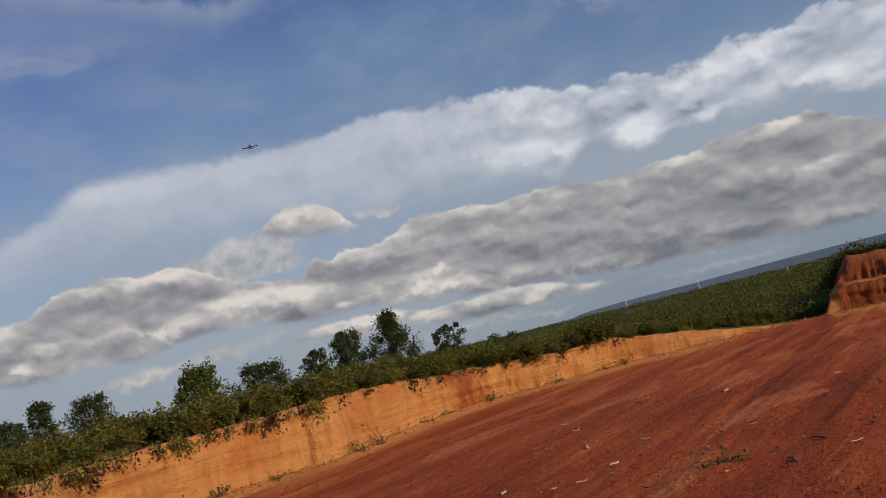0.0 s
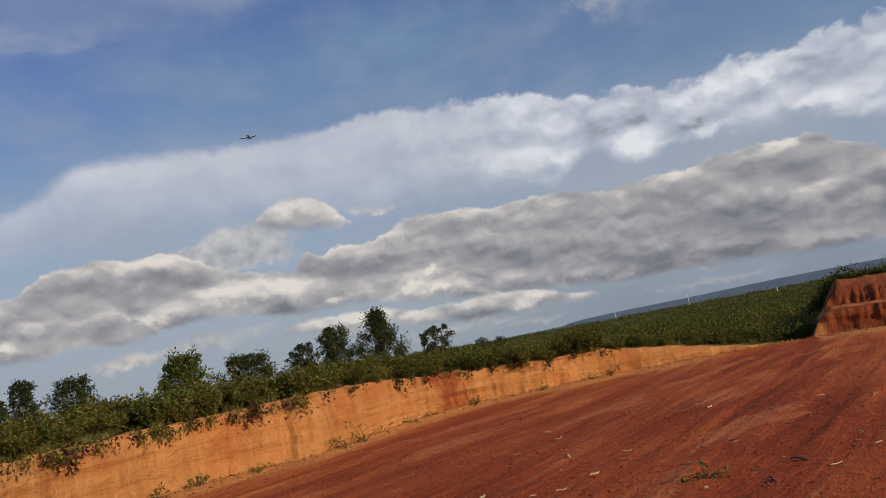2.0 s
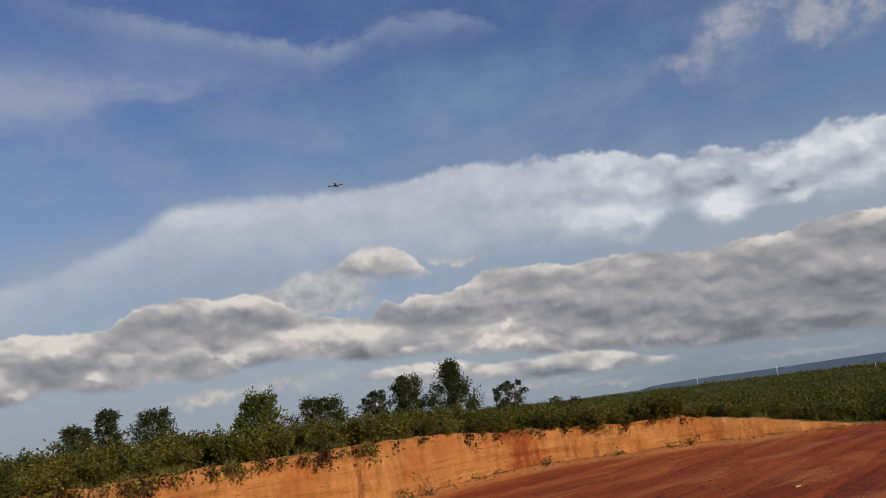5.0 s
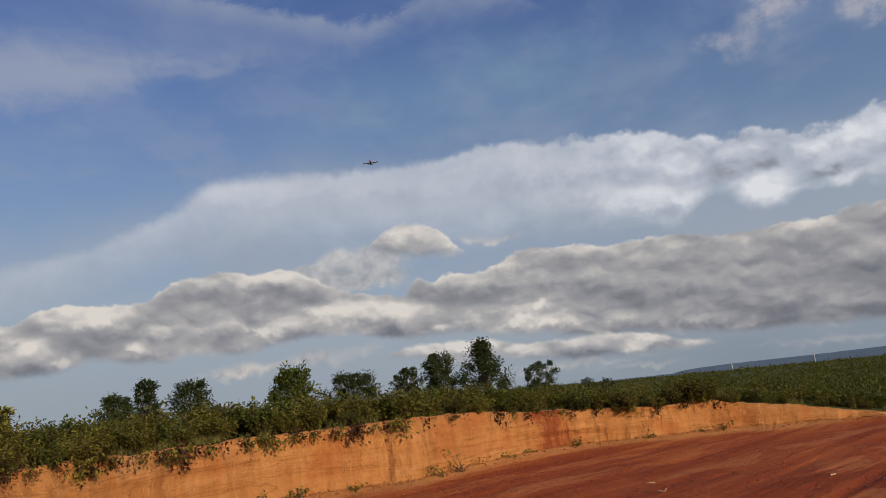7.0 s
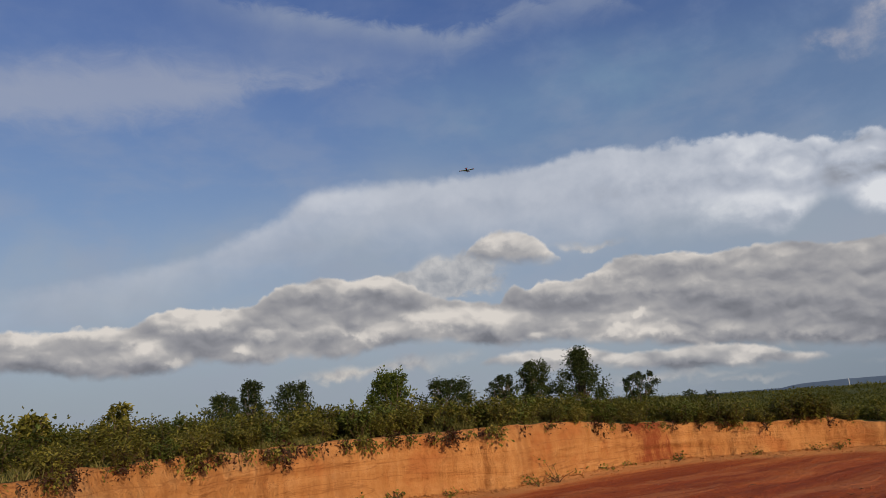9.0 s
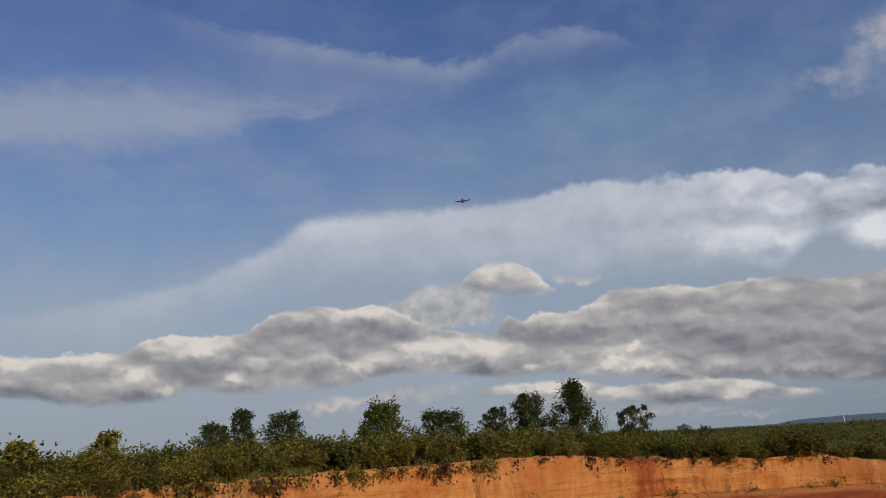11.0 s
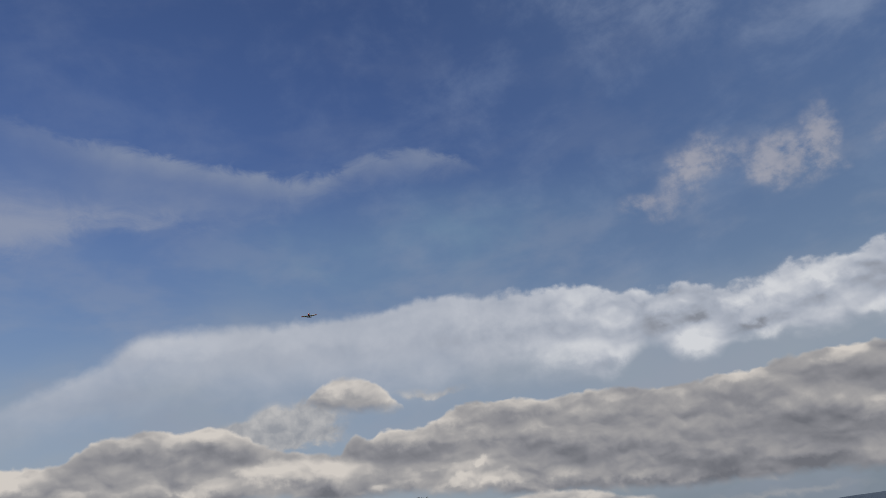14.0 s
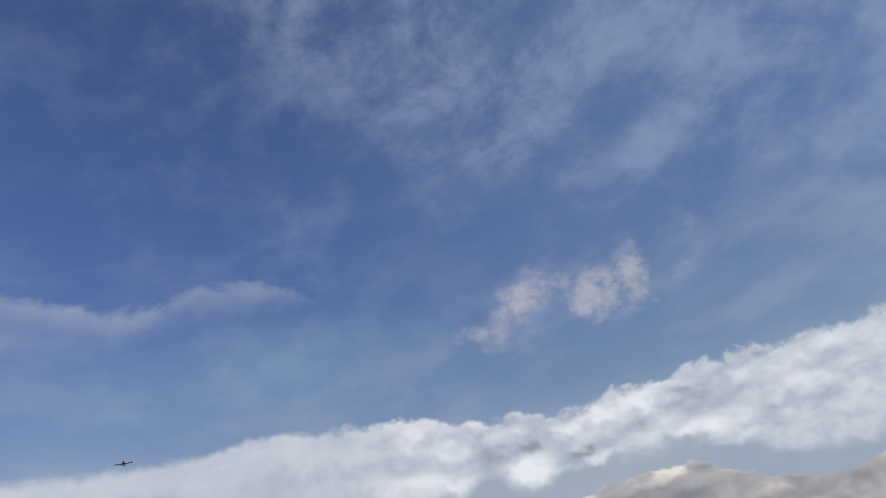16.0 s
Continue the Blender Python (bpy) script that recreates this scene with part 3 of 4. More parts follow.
# distance of the foot of the bank, and height of its lip, by bearing
FOOT = profile([(-180, 30), (-160, 14), (-137, 8), (-90, 5.0), (-60, 5.6), (-47, 6.2), (-29, 8.9), (-24, 10.2), (-19, 11.3), (-12.5, 13.0), (-3, 15), (4, 15.6), (9.4, 17.8), (13, 19.6), (15.8, 20.8),
                (21.9, 21.4), (28, 22.5), (34.5, 23.2), (38.3, 23.6), (41, 23.6), (45, 23.6), (60, 23), (90, 26), (130, 30), (180, 30)])
LIP = profile([(-180, 0.6), (-137, 1.1), (-40, 1.25), (-3, 1.26), (8.5, 1.25), (12, 1.15), (15, 1.0), (22, 0.88), (25, 0.9), (31, 0.55), (36, 0.22), (38.3, 0.06), (40.6, 0.05), (41.4, 0.55), (42.2, 0.74),
               (70, 0.75), (110, 0.5), (180, 0.6)])
STEP2 = profile([(-180, 0), (41.6, 0), (42.8, 0.76), (70, 0.76), (110, 0), (180, 0)])


def rough(x, y, z, scale, octaves=4):
    return noise.fractal(Vector((x * scale, y * scale, z * scale)), 0.9, 2.1, octaves)


def foot_r(a):
    x, y = math.sin(radians(a)), math.cos(radians(a))
    r = float(FOOT(a))
    return r + 0.22 * rough(x * r, y * r, 3.0, 0.35) + 0.07 * rough(x * r, y * r, 7.0, 1.6)


def lip_h(a):
    r = float(FOOT(a))
    x, y = math.sin(radians(a)) * r, math.cos(radians(a)) * r
    h = float(LIP(a))
    return max(0.03, h + min(1.0, h * 2) * (0.07 * rough(x, y, 11.0, 0.6) + 0.025 * rough(x, y, 5.0, 2.2)))


def field_z(a, r):
    """Height of the field behind the bank."""
    d = r - float(FOOT(a))
    h = float(LIP(a)) + float(STEP2(a))
    near = 1.15 + 0.1 * math.sin(r * 0.07 + a * 0.1)
    dip = -0.55 + 1.0 * float(smooth(r, 70, 300))
    w = float(smooth(a, 11, 24))
    if a > 60:
        w *= 1 - float(smooth(a, 60, 120))
    far = near * (1 - w) + dip * w
    lip = h
    z = lip + (far - lip) * float(smooth(d, 1.0 + 3.0 * float(STEP2(a)), 34))
    x, y = math.sin(radians(a)) * r, math.cos(radians(a)) * r
    return z + 0.10 * rough(x, y, 0, 0.12) * float(smooth(d, 0.5, 8))


def floor_z(x, y, edge):
    """Gentle waves and wheel ruts of the graded dirt, edge: metres to the foot of the bank."""
    u = x * math.cos(radians(STRIP)) - y * math.sin(radians(STRIP))    # across the strip
    v = x * math.sin(radians(STRIP)) + y * math.cos(radians(STRIP))
    z = 0.035 * rough(x, y, 0, 0.25) + 0.028 * noise.noise(Vector((u * 1.7, v * 0.12, 2.0))) + 0.020 * noise.noise(Vector((u * 5.0, v * 0.3, 5.0))) + 0.010 * rough(x, y, 4, 3.0, 3)
    return z * min(1.0, edge * 2.0) + 0.10 * math.exp(-(edge / 0.45) ** 2)


def build_ground():
    angles = [-180 + 2.0 * i for i in range(74)] + [-32 + 0.14 * i for i in range(560)] + [46.4 + 1.2 * i for i in range(12)] + [61 + 3 * i for i in range(40)]
    floor_f = [0.0, 0.12, 0.2, 0.28] + list(np.linspace(0.32, 0.96, 110)) + [0.975, 0.985, 0.993]
    face_f = [0.0, 0.06, 0.13, 0.2, 0.27, 0.34, 0.41, 0.48, 0.55, 0.62, 0.69, 0.76, 0.83, 0.89, 0.94, 0.98]
    ledge_d = [0.05, 0.12, 0.3, 0.6, 1.0, 1.5, 1.9]
    step_f = [0.0, 0.15, 0.3, 0.45, 0.6, 0.75, 0.9, 1.0]
    field_d = [3.3, 4.0, 5.2, 6.5, 8, 11, 15, 20, 26, 34, 44, 56, 70, 90, 120, 160, 220, 300, 450, 800, 1500, 2600, 4700]
    rows = len(floor_f) + len(face_f) + len(ledge_d) + len(step_f) + len(field_d)
    verts, apron, redness = [], [], []
    for a in angles:
        sx, sy = math.sin(radians(a)), math.cos(radians(a))
        rf, h, h2 = foot_r(a), lip_h(a), float(STEP2(a))
        for f in floor_f:
            r = rf * f
            e = rf - r
            verts.append((sx * r, sy * r, floor_z(sx * r, sy * r, e)))
            apron.append((0.75 * math.exp(-(e / 0.5) ** 2) + 0.36 * math.exp(-(e / 2.0) ** 2) + 0.26 * math.exp(-(e / 9.0) ** 2)) * min(1.0, h * 2))
            redness.append(0.0)
        z0 = floor_z(sx * rf, sy * rf, 0.0)
        z0 = min(z0, h)
        for f in face_f:
            z = z0 + (h - z0) * f
            w = min(1.0, h)
            lean = 0.30 * w * (0.55 * f + 0.45 * f ** 3)
            rill = (0.11 + 0.10 * float(smooth(a, 40.5, 41.5))) * w * abs(rough(sx * rf, sy * rf, z * 0.12, 1.5 + 2.5 * float(smooth(a, 40.5, 42)), 4)) * (0.4 + 0.6 * f) + 0.06 * w * rough(sx * rf, sy * rf, z, 1.6, 4) + 0.022 * w * rough(sx * rf, sy * rf, z, 7.0, 3)
            shelf = 0.055 * w * math.tanh(6 * noise.noise(Vector((sx * rf * 0.3, sy * rf * 0.3, z * 3.0))))
            r = rf + lean + rill + shelf
            verts.append((sx * r, sy * r, z))
            apron.append(0.0)
            redness.append(math.exp(-((a - 14.4 + 1.2 * rough(sx * rf, sy * rf, z, 1.2)) / 1.5) ** 2) + float(smooth(a, 41.0, 42.0)) * 1.2 + 0.5 * float(smooth(f, 0.8, 1.0)) * (0.6 + 0.8 * rough(sx * rf, sy * rf, 2.0, 0.8)))
        top_r = r
        for d in ledge_d:
            r = top_r + d
            z = h + 0.02 * rough(sx * r, sy * r, 0, 2.0)
            verts.append((sx * r, sy * r, z))
            apron.append(0.7)
            redness.append(float(smooth(a, 41.0, 42.0)) * 0.7)
        top_r = r
        for f in step_f:
            r = top_r + 0.1 + (0.5 + 3.2 * h2) * f ** 1.6 + h2 * (0.30 * abs(rough(sx * rf, sy * rf, f * 0.5, 1.3)) + 0.18 * rough(sx * rf, sy * rf, f * 2.0, 3.5))
            verts.append((sx * r, sy * r, h + h2 * (0.5 * min(1.0, f / 0.3) + 0.5 * f) * (1 + 0.08 * rough(sx * rf, sy * rf, 9, 1.5))))
            apron.append(0.0)
            redness.append(1.2 - 0.3 * f if h2 > 0.1 else 0.0)
        for d in field_d:
            r = max(rf + d, r + 0.15)
            verts.append((sx * r, sy * r, field_z(a, r) if d > 4.2 else h + h2 + (field_z(a, r) - h - h2) * 0.5))
            apron.append(0.0)
            redness.append(0.0)
    faces, mats = [], []
    n = len(angles)
    nf, nb = len(floor_f) - 1, len(floor_f) + len(face_f) + 2
    ns = nb + len(ledge_d) + len(step_f) - 2
    for i in range(n):
        j = (i + 1) % n
        bare = 41.2 < angles[i] < 100
        for q in range(rows - 1):
            faces.append((i * rows + q, i * rows + q + 1, j * rows + q + 1, j * rows + q))
            mats.append(0 if q < nf or (bare and nb - 2 < q < nb + len(ledge_d) - 4) else 1 if q < nb or (bare and q < ns) else 2)
    me = mesh_from("ground", verts, faces, (RED_DIRT, CUT_EARTH, FIELD_SOIL), mats, True)
    for name, values in (("apron", apron), ("redness", redness)):
        att = me.attributes.new(name, "FLOAT", "POINT")
        att.data.foreach_set("value", np.array(values, dtype=np.float32))
    ob = new("ground", me)
    # faces look up
    bm = bmesh.new()
    bm.from_mesh(me)
    bmesh.ops.recalc_face_normals(bm, faces=bm.faces)
    bm.to_mesh(me)
    bm.free()
    tagged(ob, "graded red dirt strip, orange earth cut and scrubby field behind", "ground", kind="structure")


build_ground()


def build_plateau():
    """The flat-topped range far off, and the low ridge that runs out from it, both painted haze blue."""
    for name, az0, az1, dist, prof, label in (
            ("backdrop_plateau", 22.5, 75, 4300, [(22.5, -0.3), (23.4, 0.02), (24.3, 0.24), (25.2, 0.32), (27.6, 0.42), (33, 0.48), (39.6, 0.61), (46, 0.62), (60, 0.7), (75, 0.2)], "flat-topped plateau far off on the horizon, painted haze blue"),
            ("backdrop_ridge", 13, 30, 4600, [(13, -0.3), (17, 0.0), (20, 0.07), (24, 0.1), (30, -0.2)], "low ridge far off on the horizon, painted haze blue")):
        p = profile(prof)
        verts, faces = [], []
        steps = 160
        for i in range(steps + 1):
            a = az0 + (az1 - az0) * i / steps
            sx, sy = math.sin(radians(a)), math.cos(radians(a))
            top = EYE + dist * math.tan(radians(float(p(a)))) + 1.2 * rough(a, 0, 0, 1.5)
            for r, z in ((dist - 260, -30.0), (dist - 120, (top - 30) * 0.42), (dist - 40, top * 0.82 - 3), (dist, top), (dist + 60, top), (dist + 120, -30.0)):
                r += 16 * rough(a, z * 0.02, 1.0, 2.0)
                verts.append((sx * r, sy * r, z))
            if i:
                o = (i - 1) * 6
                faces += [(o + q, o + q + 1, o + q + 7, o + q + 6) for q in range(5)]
        tagged(new(name, mesh_from(name, verts, faces, (HAZY_PLATEAU,), None, True)), label, "plateau", kind="structure")


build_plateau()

# ---------------------------------------------------------------- vegetation
rng = np.random.default_rng(7)


def polar(a, r, z=None):
    return Vector((math.sin(radians(a)) * r, math.cos(radians(a)) * r, field_z(a, r) if z is None else z))


def shrub_meshes(height, width, stems, per, leaf, mat):
    """Meshes of a shrub: its stems, and whorls of broad drooping leaves along them."""
    woods, tips, ways = [], [], []
    for s in range(stems):
        a = rng.uniform(0, 2 * math.pi)
        out = math.sqrt(rng.uniform(0.02, 1.0)) * width * 0.5
        h = height * rng.uniform(0.6, 1.0) * (1.0 - 0.4 * (out / (width * 0.5)) ** 2)
        p0 = np.array([math.cos(a) * out * 0.15, math.sin(a) * out * 0.15, -0.06])
        p2 = np.array([math.cos(a) * out, math.sin(a) * out, h])
        p1 = p0 * 0.5 + p2 * 0.5 + rng.normal(0, 0.05, 3) + np.array([0, 0, h * 0.12])
        woods.append(tube([p0, p1, p2], [0.010, 0.007, 0.003], 4))
        for f in (0.3, 0.55, 0.78, 1.0):
            tips.append(p0 * (1 - f) ** 2 + 2 * f * (1 - f) * p1 + f * f * p2 + rng.normal(0, 0.03, 3))
            ways.append(unit((p2 - p1)[None])[0] * 0.7 + np.array([math.cos(a), math.sin(a), 0.0]) * 0.5 + rng.normal(0, 0.3, 3))
    v, f = joined(woods)
    tips, ways = np.repeat(np.array(tips), per, 0), np.repeat(unit(np.array(ways)), per, 0)
    n = len(tips)
    spoke = unit(rng.normal(0, 1, (n, 3)) * np.array([1, 1, 0.45]))
    way = unit(spoke + ways * 0.45 + np.array([0, 0, 0.05]))
    at = tips + way * 0.03 + ways * rng.uniform(-0.05, 0.05, (n, 1))
    way = unit(way + np.array([0, 0, -0.35]) * rng.uniform(0.0, 1.6, (n, 1)))
    side = unit(np.cross(way, unit(rng.normal(0, 0.25, (n, 3)) + np.array([0, 0, 1.0]))))
    ln = leaf * rng.uniform(0.65, 1.3, n)
    return mesh_from("stems", v, f, (TWIG,)), quads_mesh("foliage", leaf_faces(at, way, side, ln, ln * rng.uniform(0.38, 0.55, n), 0.18), mat)


def shrub_kinds():
    kinds = []
    for h, w, s, per, leaf, mat in ((0.85, 1.0, 22, 9, 0.115, SHRUB_LEAF), (0.75, 1.1, 22, 9, 0.105, SHRUB_LEAF), (0.9, 0.9, 20, 8, 0.125, GREEN_LEAF), (0.65, 1.0, 22, 9, 0.095, SHRUB_LEAF),
                                    (0.7, 0.8, 20, 9, 0.10, FIELD_LEAF), (0.5, 0.9, 20, 9, 0.09, SHRUB_LEAF), (0.85, 1.2, 24, 9, 0.11, SHRUB_LEAF)):
        kinds.append(shrub_meshes(h, w, s, per, leaf, mat))
    return kinds


SHRUBS = shrub_kinds()


def put_shrub(kind, at, turn, size):
    root = new("shrub")
    tagged(root, "dense leafy green shrub growing on top of the earth bank", "shrub", "shrubs along the bank")
    child("woody_stem", SHRUBS[kind][0], root)
    child("foliage", SHRUBS[kind][1], root)
    root.matrix_world = Matrix.LocRotScale(at, Euler((rng.normal(0, 0.08), rng.normal(0, 0.08), turn)), Vector((size, size, size * rng.uniform(0.85, 1.1))))


def near_shrubs():
    made = 0
    while made < 290:
        a = rng.uniform(-36, 38)
        d = 0.35 + rng.exponential(2.2)
        if d > 9:
            continue
        # thinner and lower toward the end of the bank
        low = 1.0 - 0.26 * float(smooth(a, 2, 26)) - 0.24 * float(smooth(a, -8, -20))
        if a > 8 and d > 3:
            continue
        edge = 0.55 + 0.45 * min(1.0, d / 1.6)
        r = float(FOOT(a)) + 0.35 + d
        h = field_z(a, r)
        put_shrub(int(rng.integers(0, len(SHRUBS))), polar(a, r, h), rng.uniform(0, 6.28), low * edge * rng.uniform(0.66, 1.04))
        made += 1
    for a, size in ((19.3, 0.85), (20.1, 0.75), (24.2, 0.95), (24.9, 0.9), (25.5, 0.7), (11.6, 0.7), (13.4, 0.65), (16.6, 0.6), (17.8, 0.7), (22.2, 0.6), (27.5, 0.62), (30.0, 0.5), (33.0, 0.42), (-27.5, 0.5), (-20.6, 0.45), (17.0, 0.75), (20.6, 0.95), (25.2, 1.0), (26.0, 0.85), (9.2, 0.5), (-17.8, 0.55), (-18.6, 0.6), (-23.5, 0.5)):
        r = foot_r(a) + 0.34
        put_shrub(int(rng.integers(0, len(SHRUBS))), polar(a, r, lip_h(a) - 0.06), rng.uniform(0, 6.28), size)


near_shrubs()


def field_scrub():
    """Low scrub over the whole field behind, as one thing."""
    parts = []
    for count, r0, r1, a0, a1, leaves, leaf, wide, high in (
            (1500, 3.0, 22.0, -38, 20, 100, 0.07, 0.5, 0.45), (900, 20.0, 60.0, -38, 22, 60, 0.15, 0.75, 0.6), (2400, 1.0, 45.0, 14, 62, 60, 0.085, 0.42, 0.36), (3600, 30.0, 130.0, 12, 66, 60, 0.17, 0.8, 0.6),
            (2400, 110.0, 330.0, -40, 70, 44, 0.34, 1.5, 0.8), (1200, 300.0, 900.0, -45, 75, 26, 0.9, 4.5, 1.3)):
        a = rng.uniform(a0, a1, count)
        d = r0 * (r1 / r0) ** rng.uniform(0, 1, count)
        pos = []
        bush = []
        for aa, dd in zip(a, d):
            r = float(FOOT(aa)) + (max(dd, 5.0) if aa > 41 else dd) + (2.9 if aa > 41 else 0.3)
            pos.append(polar(aa, r))
            bush.append(1.0 + 0.55 * rough(pos[-1].x, pos[-1].y, 0.0, 1.1 / (2.0 + 0.035 * r)))
        pos = np.array([tuple(p) for p in pos])
        size = np.clip(rng.lognormal(-0.2, 0.45, count) * np.array(bush), 0.3, 1.9)
        n = count * leaves
        base = np.repeat(pos, leaves, 0)
        s = np.repeat(size, leaves)[:, None]
        v = unit(rng.normal(0, 1, (n, 3))) * rng.uniform(0.55, 1.0, (n, 1))
        v[:, 2] = np.abs(v[:, 2])
        at = base + v * s * np.array([wide, wide, high])
        way = unit(v + rng.normal(0, 0.7, (n, 3)))
        side = unit(np.cross(way, unit(rng.normal(0, 0.6, (n, 3)) + np.array([0, 0, 1.0]))))
        ln = leaf * rng.uniform(0.6, 1.3, n)
        tip = at + way * ln[:, None]
        mid = at + way * (ln * 0.5)[:, None]
        w = side * (ln * 0.33)[:, None]
        parts.append(np.stack([at, mid - w, tip, mid + w], 1))
    ob = new("field_scrub", quads_mesh("field_scrub", np.concatenate(parts), FIELD_LEAF))
    tagged(ob, "low green scrub covering the field to the horizon", "scrub", kind="stuff")


field_scrub()


def grass():
    blades = []
    for count, a0, a1, d0, d1, h in ((40, -34, -3, 0.3, 1.0, 0.16), (14, -15, -10, 0.25, 0.9, 0.18), (110, -2, 13, 0.4, 4.0, 0.28), (26, 24.5, 27, 0.3, 1.5, 0.5), (60, 12, 38, 0.2, 2.0, 0.25), (60, 16, 22, 3, 9, 0.75)):
        for _ in range(count):
            a, d = rng.uniform(a0, a1), rng.uniform(d0, d1)
            r = float(FOOT(a)) + 0.3 + d
            p = np.array(polar(a, r, field_z(a, r) - 0.02))
            n = 34
            base = p + np.c_[rng.normal(0, 0.07, (n, 2)), np.zeros(n)]
            way = unit(np.c_[rng.normal(0, 0.35, (n, 2)), np.ones(n)])
            ln = h * rng.uniform(0.4, 1.1, n)
            side = unit(np.cross(way, rng.normal(0, 1, (n, 3)))) * 0.006
            droop = np.c_[rng.normal(0, 0.12, (n, 2)), -np.abs(rng.normal(0, 0.04, n))]
            mid, tip = base + way * (ln * 0.55)[:, None], base + way * ln[:, None] + droop * (ln / 0.5)[:, None]
            blades.append(np.stack([base - side, base + side, mid + side * 0.8, mid - side * 0.8], 1))
            blades.append(np.stack([mid - side * 0.8, mid + side * 0.8, tip + side * 0.15, tip - side * 0.15], 1))
    tagged(new("grass", quads_mesh("grass", np.concatenate(blades), GRASS)), "yellowish dry grass along the lip of the bank", "grass", kind="stuff")


grass()


def tree(a0, a1, top_el, dist, leaf, mat, style, leaves, label):
    """A tree that fills the given bearings and reaches the given height: limbs that end in leafy clumps."""
    a = 0.5 * (a0 + a1)
    width = dist * radians(a1 - a0)
    ground = field_z(a, dist) - 0.05
    height = EYE + dist * math.tan(radians(top_el)) - ground
    root = new("tree")
    root.location = polar(a, dist, ground)
    tagged(root, label, "tree", "trees behind the bank")
    count, low, lobe = {"round": (34, 0.30, 0.135), "tall": (48, 0.25, 0.11), "flat": (36, 0.42, 0.095), "sparse": (20, 0.32, 0.085), "bush": (34, 0.30, 0.10)}[style]
    fork = np.array([rng.normal(0, 0.05) * width, rng.normal(0, 0.05) * width, height * 0.22])
    woods = [tube([(0, 0, 0), tuple(fork * 0.5 + rng.normal(0, 0.03, 3)), tuple(fork)], [0.04 + height * 0.014, 0.03 + height * 0.011, 0.02 + height * 0.009], 7)]
    at, size = [], []
    for i in range(count):
        g = low + (1 - low) * ((i + rng.uniform(0, 1)) / count) ** 1.05
        if style == "tall":
            reach = 1.5 - 1.38 * ((g - low) / (1 - low)) ** 0.7
        elif style == "flat":
            reach = 0.55 + 0.45 * math.sin(math.pi * min(1.0, (g - low) / (1 - low) + 0.12))
        elif style == "bush":
            reach = 0.9 - 0.25 * g
        else:
            reach = math.sqrt(max(0.05, 1 - (max(0.0, g - 0.5) / 0.58) ** 2))
        b = 2.4 * i + rng.uniform(-0.5, 0.5)
        r = (0.52 * width - lobe * width * 0.3) * reach * rng.uniform(0.75, 1.1) * math.sqrt(rng.uniform(0.12, 1.0))
        s = lobe * width * rng.uniform(0.55, 1.35)
        p = np.array([math.cos(b) * r, math.sin(b) * r, min(g * height, height - s * 0.5)])
        at.append(p)
        size.append(s)
        start = fork * rng.uniform(0.7, 1.0)
        if style == "bush":
            start = np.array([math.cos(b) * r * 0.6, math.sin(b) * r * 0.6, 0.05])
        mid = 0.5 * (start + p) + rng.normal(0, 0.04, 3) * width + np.array([0, 0, -0.04 * height])
        woods.append(tube([tuple(start), tuple(mid), tuple(p)], [0.012 + height * 0.006, 0.018, 0.008], 5))
    v, f = joined(woods)
    child("trunk", mesh_from("trunk", v, f, (BARK,), None, True), root)
    # leaves sit in sprays on each clump, thick on its upper side and thin below
    per = int(2.4 * leaves / count)
    at, size = np.repeat(np.array(at), per, 0), np.repeat(np.array(size), per)[:, None]
    n = len(at)
    out = unit(rng.normal(0, 1, (n, 3)) + np.array([0, 0, 0.25]))
    lumps = 1.0 + 0.35 * np.sin(7.0 * out[:, :1] + at[:, :1] * 3) * np.sin(6.0 * out[:, 1:2] + at[:, 1:2] * 5) * np.sin(8.0 * out[:, 2:] + at[:, 2:] * 4)
    flat = np.array([1.0, 1.0, 0.62 if style == "flat" else 1.35 if style == "bush" else 0.85])
    base = at + out * flat * size * lumps * rng.uniform(0.1, 1.3, (n, 1))
    way = unit(out * np.array([1, 1, 0.5]) + rng.normal(0, 0.55, (n, 3)) + np.array([0, 0, 0.5 if style == "bush" else -0.2]))
    side = unit(np.cross(way, unit(rng.normal(0, 0.5, (n, 3)) + np.array([0, 0, 1.0]))))
    ln = leaf * 1.25 * rng.uniform(0.6, 1.3, n)
    child("crown", quads_mesh("crown", leaf_faces(base, way, side, ln, ln * rng.uniform(0.4, 0.65, n)), mat), root)
    return root


